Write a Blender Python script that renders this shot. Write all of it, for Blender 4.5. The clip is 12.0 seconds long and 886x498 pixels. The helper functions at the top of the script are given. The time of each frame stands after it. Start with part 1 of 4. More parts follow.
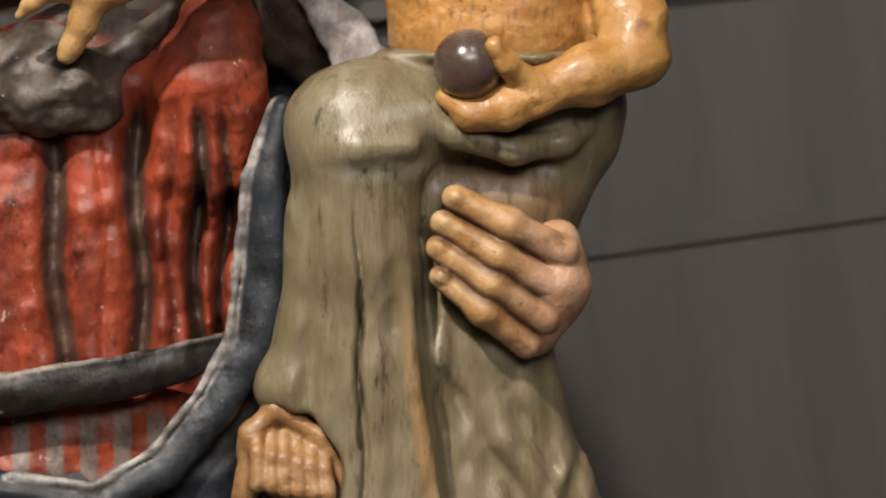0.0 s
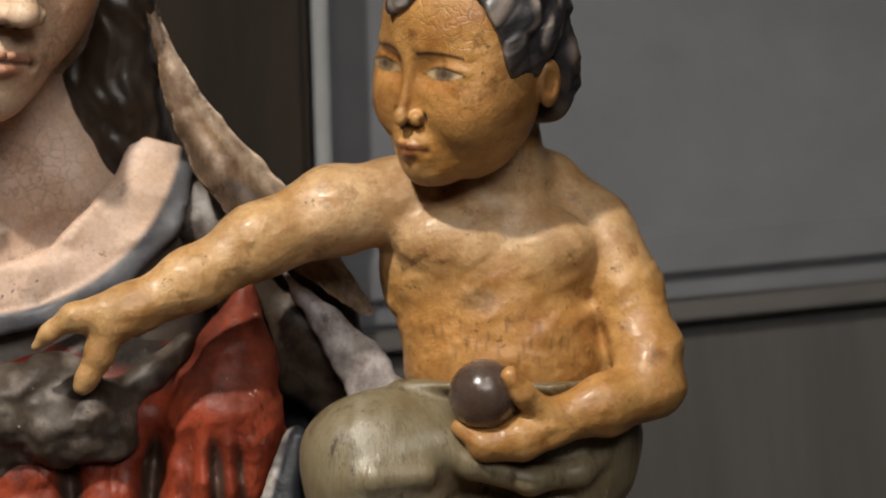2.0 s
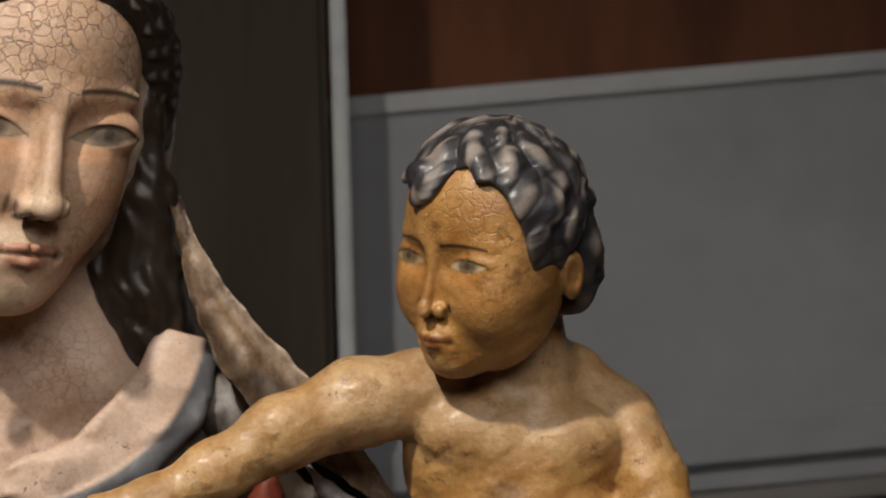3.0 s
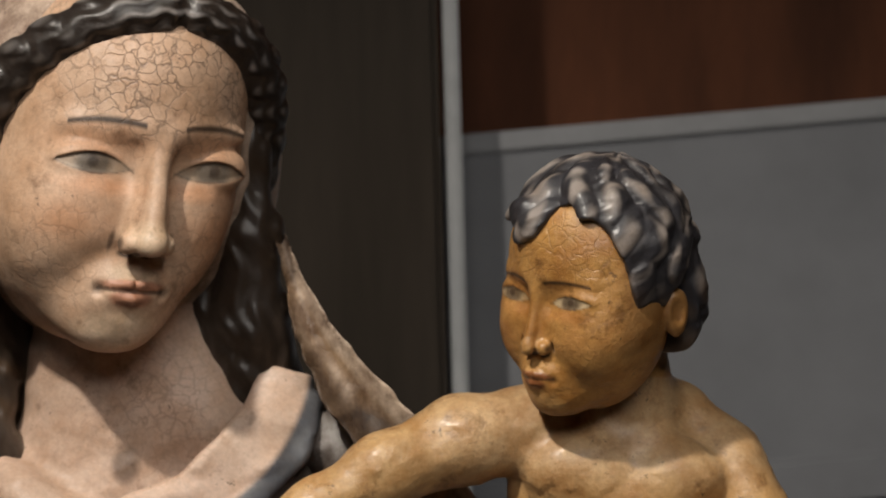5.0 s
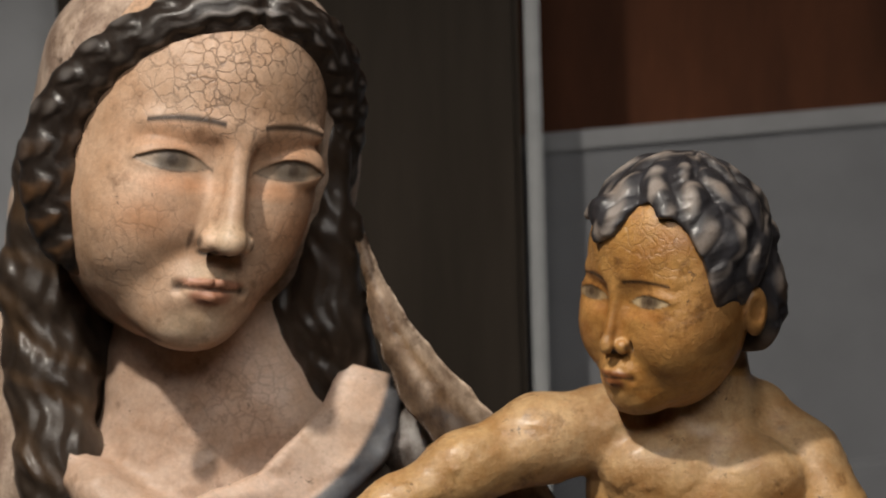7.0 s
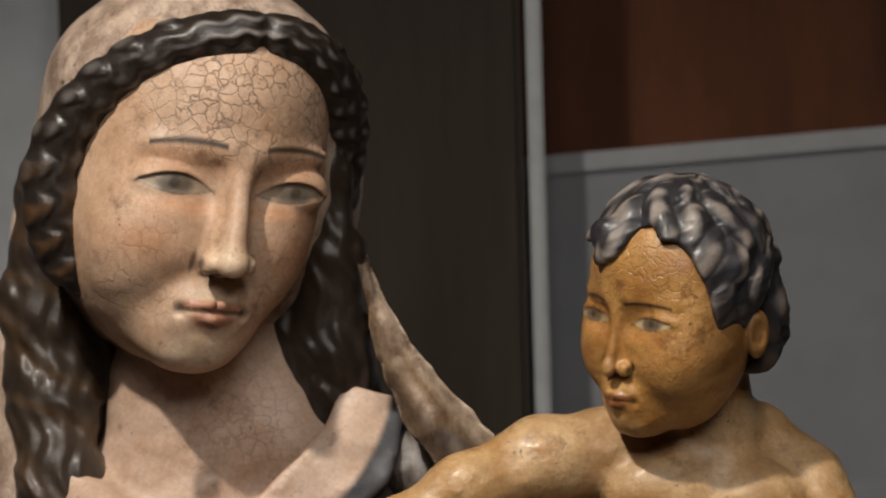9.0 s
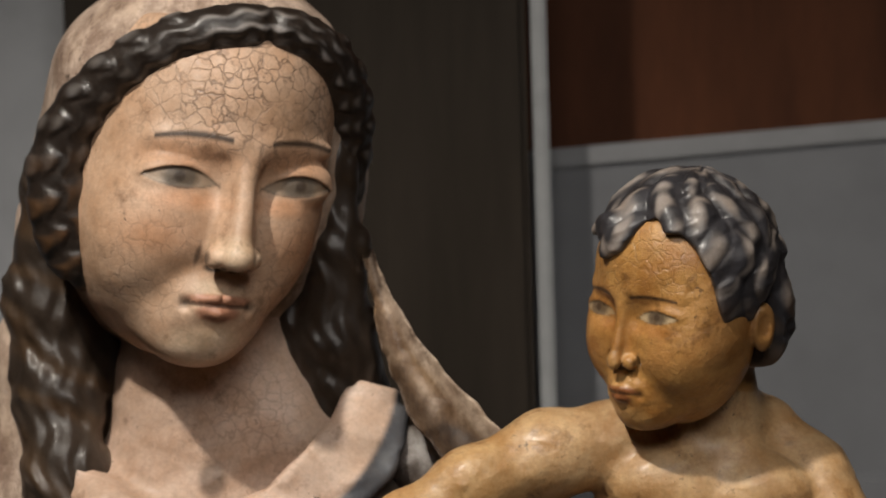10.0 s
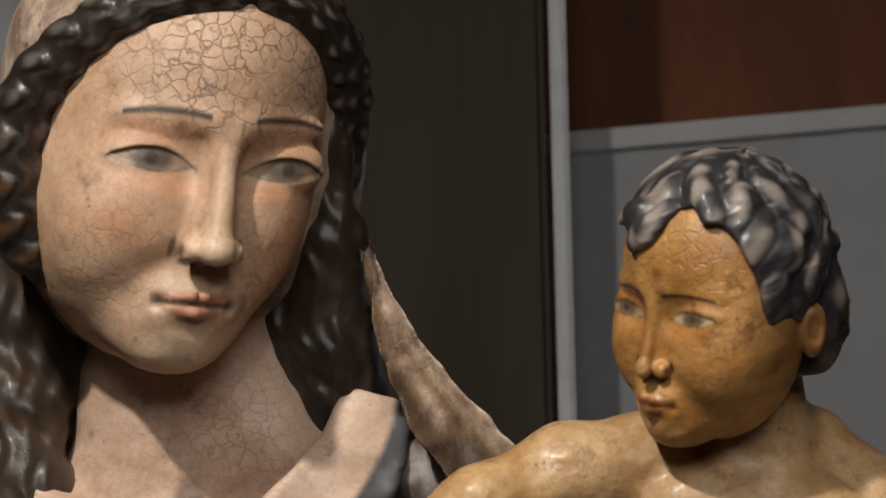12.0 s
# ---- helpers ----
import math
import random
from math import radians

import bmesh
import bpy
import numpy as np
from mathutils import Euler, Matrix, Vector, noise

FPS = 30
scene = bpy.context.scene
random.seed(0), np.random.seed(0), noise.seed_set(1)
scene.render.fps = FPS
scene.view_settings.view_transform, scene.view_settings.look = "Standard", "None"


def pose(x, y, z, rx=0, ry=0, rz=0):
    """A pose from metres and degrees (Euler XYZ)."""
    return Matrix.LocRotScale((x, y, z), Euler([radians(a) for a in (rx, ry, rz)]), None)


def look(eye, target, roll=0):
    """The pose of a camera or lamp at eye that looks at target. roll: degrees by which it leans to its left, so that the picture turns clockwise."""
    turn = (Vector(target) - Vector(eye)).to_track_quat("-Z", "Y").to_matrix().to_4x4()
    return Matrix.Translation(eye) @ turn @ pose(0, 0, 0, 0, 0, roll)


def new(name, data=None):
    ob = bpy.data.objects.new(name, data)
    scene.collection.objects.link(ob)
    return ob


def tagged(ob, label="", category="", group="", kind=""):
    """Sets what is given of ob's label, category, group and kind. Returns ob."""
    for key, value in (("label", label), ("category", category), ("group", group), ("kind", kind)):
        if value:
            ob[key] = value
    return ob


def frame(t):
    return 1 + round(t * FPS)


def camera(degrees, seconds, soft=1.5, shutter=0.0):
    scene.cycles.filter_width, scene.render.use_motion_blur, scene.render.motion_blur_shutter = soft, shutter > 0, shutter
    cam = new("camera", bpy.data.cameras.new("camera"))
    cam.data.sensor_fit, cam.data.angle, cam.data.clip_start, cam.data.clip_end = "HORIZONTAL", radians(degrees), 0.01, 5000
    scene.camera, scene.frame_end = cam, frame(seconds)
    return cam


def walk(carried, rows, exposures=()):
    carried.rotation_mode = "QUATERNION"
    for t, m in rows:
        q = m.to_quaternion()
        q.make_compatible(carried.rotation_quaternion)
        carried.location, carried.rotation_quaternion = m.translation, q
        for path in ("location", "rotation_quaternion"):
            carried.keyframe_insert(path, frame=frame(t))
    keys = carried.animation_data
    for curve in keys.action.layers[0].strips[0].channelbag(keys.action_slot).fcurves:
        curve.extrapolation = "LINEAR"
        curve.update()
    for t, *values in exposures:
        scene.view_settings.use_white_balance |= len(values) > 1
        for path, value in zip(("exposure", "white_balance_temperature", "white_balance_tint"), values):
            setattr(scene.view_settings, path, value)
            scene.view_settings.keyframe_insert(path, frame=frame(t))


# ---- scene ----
LENS, D, EYE = 12.0, 1.865, 1.55
cam = camera(LENS, 12.0, soft=1.6)
# seconds, x, y (metres from the tripod's place), yaw, pitch, roll in degrees
ROWS = [
    (0.0, -0.023, 0.0, -3.304, -7.566, -0.088),
    (0.5, -0.023, 0.0, -3.340, -6.828, -0.055),
    (1.0, -0.023, 0.0, -3.260, -5.993, 0.024),
    (1.5, -0.023, 0.0, -3.174, -4.692, 0.042),
    (2.0, -0.023, 0.0, -3.101, -3.080, 0.048),
    (2.5, -0.023, 0.0, -2.912, -1.604, 0.018),
    (3.0, -0.023, 0.0, -2.782, -0.468, 0.064),
    (3.2, -0.023, 0.0, -2.801, -0.130, 0.10),
    (4.8, -0.008, 0.0, -1.269, 0.048, 0.08),
    (5.0, -0.004, 0.0, -0.779, 0.038, 0.036),
    (5.5, 0.0, 0.0, 0.0, 0.0, 0.08),
    (6.0, 0.0, 0.0, 0.250, -0.009, 0.015),
    (6.5, 0.0, 0.0, 0.378, 0.026, 0.043),
    (7.0, 0.0, 0.0, 0.418, 0.019, -0.02),
    (7.2, 0.0, 0.0, 0.570, 0.310, -0.03),
    (9.0, 0.0, 0.0, 0.445, 0.323, -0.033),
    (9.5, 0.0, 0.0, 0.455, 0.316, 0.011),
    (10.0, 0.0, 0.0, 0.518, 0.235, 0.05),
    (10.5, 0.0, 0.092, 0.480, 0.203, -0.039),
    (11.0, 0.0, 0.1825, 0.721, 0.150, -0.034),
    (11.5, 0.0, 0.2166, 0.702, 0.144, -0.069),
    (12.0, 0.0, 0.219, 0.677, 0.154, -0.062),
]
walk(cam, [(t, pose(x, y, EYE, 90 + pitch, roll, yaw)) for t, x, y, yaw, pitch, roll in ROWS],
     [(0.0, 0.52), (1.0, 0.42), (1.5, 0.27), (2.0, 0.04), (2.5, -0.15), (3.2, -0.26), (12.0, -0.26)])
cam.data.dof.use_dof = True
cam.data.dof.focus_distance = 1.73
cam.data.dof.aperture_fstop = 17.0

# ---- light: dim museum room with ceiling spots ----
world = bpy.data.worlds.new("world")
world.use_nodes = True
world.node_tree.nodes["Background"].inputs[0].default_value = (0.5, 0.5, 0.55, 1)
world.node_tree.nodes["Background"].inputs[1].default_value = 0.12
scene.world = world


def spot(name, eye, target, watts, size, degrees, color):
    data = bpy.data.lights.new(name, "SPOT")
    data.energy, data.shadow_soft_size, data.spot_size, data.spot_blend, data.color = watts, size, radians(degrees), 0.6, color
    ob = new(name, data)
    ob.matrix_world = look(eye, target)
    return ob


spot("spot_key", (-0.80, 0.58, 3.1), (0.0, D, 1.08), 215, 0.045, 46, (1.0, 0.93, 0.83))
spot("spot_second", (0.42, 0.60, 3.1), (0.0, D, 1.08), 20, 0.04, 46, (1.0, 0.93, 0.83))
# unseen area lamp, added as soft fill for the ambient light
data = bpy.data.lights.new("ambient_fill", "AREA")
data.energy, data.size, data.color = 62, 1.6, (1.0, 0.95, 0.9)
ambient_fill = new("ambient_fill", data)
ambient_fill.matrix_world = look((0.2, -0.6, 3.1), (0.0, 1.2, 1.0))


# ---- materials ----
def material(name, rough=0.5, metallic=0.0):
    m = bpy.data.materials.new(name)
    m.use_nodes = True
    nt = m.node_tree
    b = nt.nodes["Principled BSDF"]
    b.inputs["Roughness"].default_value = rough
    b.inputs["Metallic"].default_value = metallic
    return m, nt, b


def node(nt, kind, **settings):
    n = nt.nodes.new(kind)
    for key, value in settings.items():
        n.inputs[key.replace("_", " ")].default_value = value
    return n


def ramp(nt, src, stops):
    r = nt.nodes.new("ShaderNodeValToRGB")
    nt.links.new(src, r.inputs[0])
    e = r.color_ramp.elements
    for i, (pos, col) in enumerate(stops):
        el = e[i] if i < 2 else e.new(pos)
        el.position = pos
        el.color = (*col, 1) if isinstance(col, tuple) else (col, col, col, 1)
    return r.outputs[0]


def mix(nt, blend, fac, a, b):
    n = nt.nodes.new("ShaderNodeMix")
    n.data_type, n.blend_type = "RGBA", blend
    for sock, v in ((n.inputs[0], fac), (n.inputs[6], a), (n.inputs[7], b)):
        if isinstance(v, (float, int)):
            sock.default_value = v if sock == n.inputs[0] else (v, v, v, 1)
        elif isinstance(v, tuple):
            sock.default_value = (*v, 1)
        else:
            nt.links.new(v, sock)
    return n.outputs[2]


def maths(nt, op, a, b=0.0):
    n = nt.nodes.new("ShaderNodeMath")
    n.operation = op
    for sock, v in ((n.inputs[0], a), (n.inputs[1], b)):
        if isinstance(v, (float, int)):
            sock.default_value = v
        else:
            nt.links.new(v, sock)
    return n.outputs[0]


def noise_of(nt, vec, scale, detail=4.0, rough=0.6):
    n = node(nt, "ShaderNodeTexNoise", Scale=scale, Detail=detail, Roughness=rough)
    nt.links.new(vec, n.inputs["Vector"])
    return n.outputs[0]


def polychrome(name, rough, chips, chip_color, grime, bump, grain=(1, 1, 1), coat=0.0, tint=(0.7, 0.6, 0.5), mottle=0.6, gloss=0.5):
    """Old paint on carved wood: the paint of each area, mottled, with craquelure, chips and grime spots."""
    m, nt, b = material(name, rough)
    b.inputs["Specular IOR Level"].default_value = gloss
    paint = nt.nodes.new("ShaderNodeAttribute")
    paint.attribute_name = "paint"
    co = nt.nodes.new("ShaderNodeTexCoord").outputs["Object"]
    mapping = node(nt, "ShaderNodeMapping", Scale=grain)
    nt.links.new(co, mapping.inputs[0])
    co = mapping.outputs[0]
    big = noise_of(nt, co, 38.0, 3.0)
    fine = noise_of(nt, co, 420.0, 4.0, 0.7)
    mid = noise_of(nt, co, 130.0, 5.0, 0.65)
    c = mix(nt, "MULTIPLY", 1.0, paint.outputs["Color"], ramp(nt, big, [(0.3, (0.80, 0.76, 0.70)), (0.7, (1.12, 1.12, 1.12))]))
    c = mix(nt, "MULTIPLY", 0.8, c, ramp(nt, fine, [(0.3, 0.82), (0.7, 1.1)]))
    cloud = noise_of(nt, co, 62.0, 8.0, 0.72)
    c = mix(nt, "MULTIPLY", mottle, c, ramp(nt, cloud, [(0.38, tint), (0.60, (1.08, 1.08, 1.08))]))
    # craquelure, strongest where the paint's alpha says
    warp = node(nt, "ShaderNodeTexNoise", Scale=180.0, Detail=2.0)
    nt.links.new(co, warp.inputs["Vector"])
    shift = nt.nodes.new("ShaderNodeVectorMath")
    shift.operation = "MULTIPLY_ADD"
    nt.links.new(warp.outputs["Color"], shift.inputs[0])
    shift.inputs[1].default_value = (0.006, 0.006, 0.006)
    nt.links.new(co, shift.inputs[2])
    lines = []
    for scale, width in ((145.0, 0.07), (300.0, 0.07)):
        v = node(nt, "ShaderNodeTexVoronoi", Scale=scale)
        v.feature = "DISTANCE_TO_EDGE"
        nt.links.new(shift.outputs[0], v.inputs["Vector"])
        lines.append(ramp(nt, v.outputs["Distance"], [(0.0, 1.0), (width, 0.0)]))
    breaks = ramp(nt, mid, [(0.42, 0.0), (0.6, 1.0)])
    crack = maths(nt, "MAXIMUM", maths(nt, "MULTIPLY", lines[0], ramp(nt, big, [(0.35, 0.35), (0.5, 1.0)])), maths(nt, "MULTIPLY", maths(nt, "MULTIPLY", lines[1], breaks), 0.6))
    crack = maths(nt, "MULTIPLY", crack, paint.outputs["Alpha"])
    c = mix(nt, "MIX", maths(nt, "MULTIPLY", crack, 0.75), c, (0.085, 0.05, 0.03))
    # chips to the ground layer and dark spots
    if chips:
        edge = 0.74 - 0.16 * chips
        c = mix(nt, "MIX", ramp(nt, mid, [(edge, 0.0), (edge + 0.03, 0.85)]), c, chip_color)
    if grime:
        spots = noise_of(nt, co, 210.0, 6.0, 0.75)
        edge = 0.70 - 0.14 * grime
        c = mix(nt, "MIX", maths(nt, "MULTIPLY", ramp(nt, spots, [(edge, 0.0), (edge + 0.05, 0.8)]), ramp(nt, big, [(0.45, 0.15), (0.6, 1.0)])), c, (0.045, 0.028, 0.018))
        stain = noise_of(nt, co, 75.0, 6.0, 0.7)
        edge = 0.63 - 0.09 * grime
        c = mix(nt, "MULTIPLY", ramp(nt, stain, [(edge, 0.0), (edge + 0.12, 0.85 * min(1.0, grime))]), c, (0.22, 0.14, 0.08))
    nt.links.new(c, b.inputs["Base Color"])
    nt.links.new(ramp(nt, mid, [(0.3, max(rough - 0.13, 0.1)), (0.7, min(rough + 0.15, 1.0))]), b.inputs["Roughness"])
    b.inputs["Coat Weight"].default_value = coat
    b.inputs["Coat Roughness"].default_value = 0.2
    height = maths(nt, "SUBTRACT", maths(nt, "ADD", maths(nt, "MULTIPLY", mid, 0.7), maths(nt, "MULTIPLY", fine, 0.25)), maths(nt, "MULTIPLY", crack, 0.4))
    bp = node(nt, "ShaderNodeBump", Strength=bump, Distance=0.0012)
    nt.links.new(height, bp.inputs["Height"])
    nt.links.new(bp.outputs[0], b.inputs["Normal"])
    return m


def plain_surface(name, c1, c2, rough, scale, stretch=(1, 1, 1), bump=0.1, gloss=0.5):
    m, nt, b = material(name, rough)
    b.inputs["Specular IOR Level"].default_value = gloss
    co = nt.nodes.new("ShaderNodeTexCoord").outputs["Object"]
    mapping = node(nt, "ShaderNodeMapping", Scale=stretch)
    nt.links.new(co, mapping.inputs[0])
    n1 = noise_of(nt, mapping.outputs[0], scale, 5.0)
    n2 = noise_of(nt, mapping.outputs[0], scale * 9, 3.0)
    c = mix(nt, "MULTIPLY", 0.5, ramp(nt, n1, [(0.3, c1), (0.7, c2)]), ramp(nt, n2, [(0.3, 0.7), (0.7, 1.0)]))
    nt.links.new(c, b.inputs["Base Color"])
    bp = node(nt, "ShaderNodeBump", Strength=bump, Distance=0.002)
    nt.links.new(n2, bp.inputs["Height"])
    nt.links.new(bp.outputs[0], b.inputs["Normal"])
    return m


MATS = {
    "flesh": polychrome("pale_flesh_paint", 0.50, 0.0, (0.5, 0.4, 0.3), 0.6, 0.5, tint=(0.92, 0.80, 0.68), mottle=0.6),
    "varnish": polychrome("varnished_ochre_paint", 0.42, 0.0, (0.6, 0.4, 0.2), 0.7, 1.0, coat=0.12, tint=(0.72, 0.55, 0.36), mottle=0.75),
    "hair": polychrome("black_hair_paint", 0.42, 0.25, (0.20, 0.155, 0.13), 0.0, 0.6, coat=0.12, gloss=0.4),
    "cloth": polychrome("worn_cloth_paint", 0.44, 0.45, (0.42, 0.33, 0.27), 0.8, 0.9, grain=(1, 1, 0.7), tint=(0.36, 0.30, 0.27), mottle=0.85, gloss=0.32),
    "robe": polychrome("olive_robe_paint", 0.38, 0.2, (0.40, 0.33, 0.25), 0.9, 0.8, grain=(1.2, 1.2, 0.25), tint=(0.74, 0.66, 0.53), mottle=0.7),
    "wood": polychrome("polished_wood_ball", 0.24, 0.0, (0.3, 0.2, 0.1), 0.4, 0.25, coat=0.4),
}
GREY_PANEL = plain_surface("grey_panel", (0.100, 0.103, 0.112), (0.130, 0.133, 0.143), 0.5, 3.0)
SIDE_GREY = plain_surface("side_grey", (0.21, 0.215, 0.225), (0.25, 0.255, 0.27), 0.5, 3.0)
DARK_PANEL = plain_surface("dark_panel", (0.017, 0.0135, 0.010), (0.028, 0.022, 0.017), 0.6, 4.0, (6, 6, 0.6), gloss=0.06)
BROWN_WOOD = plain_surface("brown_wood", (0.046, 0.016, 0.007), (0.092, 0.032, 0.014), 0.6, 5.0, (5, 5, 1.0), gloss=0.1)
BASE_WOOD = plain_surface("grey_brown_boards", (0.053, 0.047, 0.042), (0.072, 0.064, 0.057), 0.5, 4.0, (8, 8, 0.5))
LEDGE = plain_surface("dark_ledge", (0.048, 0.044, 0.041), (0.067, 0.062, 0.056), 0.5, 4.0, (8, 8, 0.5))
STRIP = plain_surface("pale_edge", (0.22, 0.225, 0.23), (0.28, 0.285, 0.29), 0.4, 8.0)
RAIL = plain_surface("light_grey_rail", (0.16, 0.162, 0.17), (0.19, 0.193, 0.20), 0.45, 5.0)
SLIT = plain_surface("dark_slit", (0.066, 0.061, 0.056), (0.082, 0.075, 0.069), 0.6, 5.0)
PLASTER = plain_surface("room_plaster", (0.20, 0.19, 0.18), (0.25, 0.24, 0.225), 0.8, 2.0)
FLOOR = plain_surface("stone_floor", (0.10, 0.09, 0.08), (0.15, 0.135, 0.12), 0.5, 3.0)
PLINTH = plain_surface("plinth_paint", (0.16, 0.16, 0.16), (0.2, 0.2, 0.2), 0.6, 4.0)


# ---- the room ----
def box(name, x0, x1, y0, y1, z0, z1, mat, lean=0.0, bevel=0.0, parent=None):
    """A box between the given metres; lean turns it in its own upright plane, in degrees."""
    bm = bmesh.new()
    bmesh.ops.create_cube(bm, size=1.0)
    bmesh.ops.scale(bm, vec=(x1 - x0, y1 - y0, z1 - z0), verts=bm.verts)
    if bevel:
        bmesh.ops.bevel(bm, geom=bm.edges[:], offset=bevel, segments=2, affect="EDGES")
    me = bpy.data.meshes.new(name)
    bm.to_mesh(me)
    bm.free()
    me.materials.append(mat)
    ob = new(name, me)
    ob.matrix_world = pose((x0 + x1) / 2, (y0 + y1) / 2, (z0 + z1) / 2, 0, lean, 0)
    if parent:
        ob.parent = parent
    return ob


for name, x0, x1, y0, y1, z0, z1, mat, label in (
    ("floor", -3.2, 3.2, -3.2, 3.6, -0.1, 0.0, FLOOR, "dull grey-brown stone museum floor"),
    ("ceiling", -3.2, 3.2, -3.2, 3.6, 3.2, 3.3, PLASTER, "plain grey plaster ceiling of the room"),
    ("wall_south", -3.2, 3.2, -3.3, -3.2, 0.0, 3.2, PLASTER, "plain grey plaster wall of the room"),
    ("wall_north", -3.2, 3.2, 3.6, 3.7, 0.0, 3.2, BROWN_WOOD, "dark reddish brown wooden wall behind"),
    ("wall_west", -3.3, -3.2, -3.2, 3.6, 0.0, 3.2, PLASTER, "plain grey plaster wall of the room"),
    ("wall_east", 3.2, 3.3, -3.2, 3.6, 0.0, 3.2, PLASTER, "plain grey plaster wall of the room"),
):
    tagged(box(name, x0, x1, y0, y1, z0, z1, mat), label, name.split("_")[0], kind="structure")

BACK = 0.50
K = 1 + BACK / D


def back(u, v, deeper=0.0):
    k = K + deeper / D
    return u / 100 * k, EYE + v / 100 * k


def slanted(name, u0, v0, u1, v1, high, deep, mat, drop=0.0, parent=None):
    """A board whose top edge runs from (u0, v0) to (u1, v1), high tall and deep thick, at the back."""
    (xa, za), (xb, zb) = back(u0, v0, drop - deep / 2), back(u1, v1, drop - deep / 2)
    length, angle = math.hypot(xb - xa, zb - za), math.degrees(math.atan2(zb - za, xb - xa))
    bm = bmesh.new()
    bmesh.ops.create_cube(bm, size=1.0)
    bmesh.ops.scale(bm, vec=(length, deep, high), verts=bm.verts)
    bmesh.ops.translate(bm, vec=(length / 2, 0, -high / 2), verts=bm.verts)
    bmesh.ops.bevel(bm, geom=bm.edges[:], offset=min(high, deep) * 0.12, segments=2, affect="EDGES")
    me = bpy.data.meshes.new(name)
    bm.to_mesh(me)
    bm.free()
    me.materials.append(mat)
    ob = new(name, me)
    ob.matrix_world = pose(xa, D + BACK + drop, za, 0, -angle, 0)
    ob.parent = parent
    return ob


# dark upright panel with a pale edge, close behind the statue
xa, _ = back(-18.0, 0)
xb, _ = back(2.45, 0)
dark_panel = tagged(box("partition_panel", xa, xb, D + BACK, D + BACK + 0.04, 0.0, 2.9, DARK_PANEL, bevel=0.004),
                    "tall dark brown display panel with a pale edge", "panel")
dark_panel.matrix_world = pose((xa + xb) / 2, D + BACK + 0.02, 1.45, 0, -1.55, 0)
edge = box("edge_strip", 0.0, 0.0085, -0.02, 0.024, -1.45, 1.45, STRIP, bevel=0.002, parent=dark_panel)
edge.matrix_basis = pose((xb - xa) / 2 + 0.0075, 0, 0, 0, 0, 0)
edge["label"] = "thin pale grey edge strip"

# grey screen with its rails, boards below
screen = tagged(slanted("display_screen", -3, 4.5, 60, 10.0, 0.245, 0.03, GREY_PANEL, 0.07),
                "matt grey display screen with a pale top rail", "screen")
for u0, v0, u1, v1, high, deep, mat, drop, what in (
    (-3, 4.65, 60, 10.15, 0.012, 0.036, RAIL, 0.07, "rail"),
    (-3, -11.0, 60, -5.4, 0.030, 0.042, GREY_PANEL, 0.07, "moulding"),
    (-3, -14.6, 60, -8.4, 0.012, 0.034, SLIT, 0.07, "groove"),
):
    ob = slanted(what, u0, v0, u1, v1, high, deep, mat, drop)
    ob.parent = screen
    ob.matrix_parent_inverse = screen.matrix_world.inverted()
ledge = tagged(slanted("ledge_board", -3.0, -15.1, 60, -8.9, 0.15, 0.03, LEDGE, 0.08),
               "grey-brown ledge board under the grey screen", "board")
lower = tagged(slanted("lower_board", -3.0, -27.4, 60, -19.0, 0.9, 0.03, BASE_WOOD, 0.08), "dark grey-brown vertical board below the ledge", "board")
# dark strip standing for the shadow gap above the lower board
shadow_gap = slanted("shadow_gap", -3.0, -26.9, 60, -18.5, 0.012, 0.036, LEDGE, 0.08)
shadow_gap.parent = lower
shadow_gap.matrix_parent_inverse = lower.matrix_world.inverted()
wood = tagged(box("wood_panel", -0.05, 1.2, D + BACK + 0.12, D + BACK + 0.15, 0.9, 2.4, BROWN_WOOD, bevel=0.003),
              "dark reddish brown wooden panel behind the grey screen", "panel")
xl, _ = back(-18.2, 0)
side = tagged(box("side_screen", xl - 0.8, xl, D + BACK + 0.05, D + BACK + 0.08, 0.0, 2.9, SIDE_GREY, bevel=0.003),
              "matt grey display screen beside the dark panel", "screen")


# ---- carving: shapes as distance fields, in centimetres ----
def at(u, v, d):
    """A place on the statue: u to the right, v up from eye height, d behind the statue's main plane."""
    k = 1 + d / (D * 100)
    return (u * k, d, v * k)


def ball(p, c, r):
    return np.sqrt((p[0] - c[0]) ** 2 + (p[1] - c[1]) ** 2 + (p[2] - c[2]) ** 2) - r


def ell(p, c, r, tilt=0.0):
    x, y, z = p[0] - c[0], p[1] - c[1], p[2] - c[2]
    if tilt:
        ca, sa = math.cos(radians(tilt)), math.sin(radians(tilt))
        x, z = ca * x - sa * z, sa * x + ca * z
    k0 = np.sqrt((x / r[0]) ** 2 + (y / r[1]) ** 2 + (z / r[2]) ** 2)
    k1 = np.sqrt((x / r[0] ** 2) ** 2 + (y / r[1] ** 2) ** 2 + (z / r[2] ** 2) ** 2) + 1e-6
    return k0 * (k0 - 1) / k1


def cap(p, a, b, ra, rb, flat=1.0):
    ax, ay, az = a
    bx, by, bz = b[0] - ax, (b[1] - ay) / flat, b[2] - az
    x, y, z = p[0] - ax, (p[1] - ay) / flat, p[2] - az
    h = np.clip((x * bx + y * by + z * bz) / (bx * bx + by * by + bz * bz + 1e-9), 0, 1)
    return (np.sqrt((x - h * bx) ** 2 + (y - h * by) ** 2 + (z - h * bz) ** 2) - (ra + (rb - ra) * h)) * min(1.0, flat)


def smin(a, b, k):
    h = np.clip(0.5 + 0.5 * (b - a) / k, 0, 1)
    return b + (a - b) * h - k * h * (1 - h)


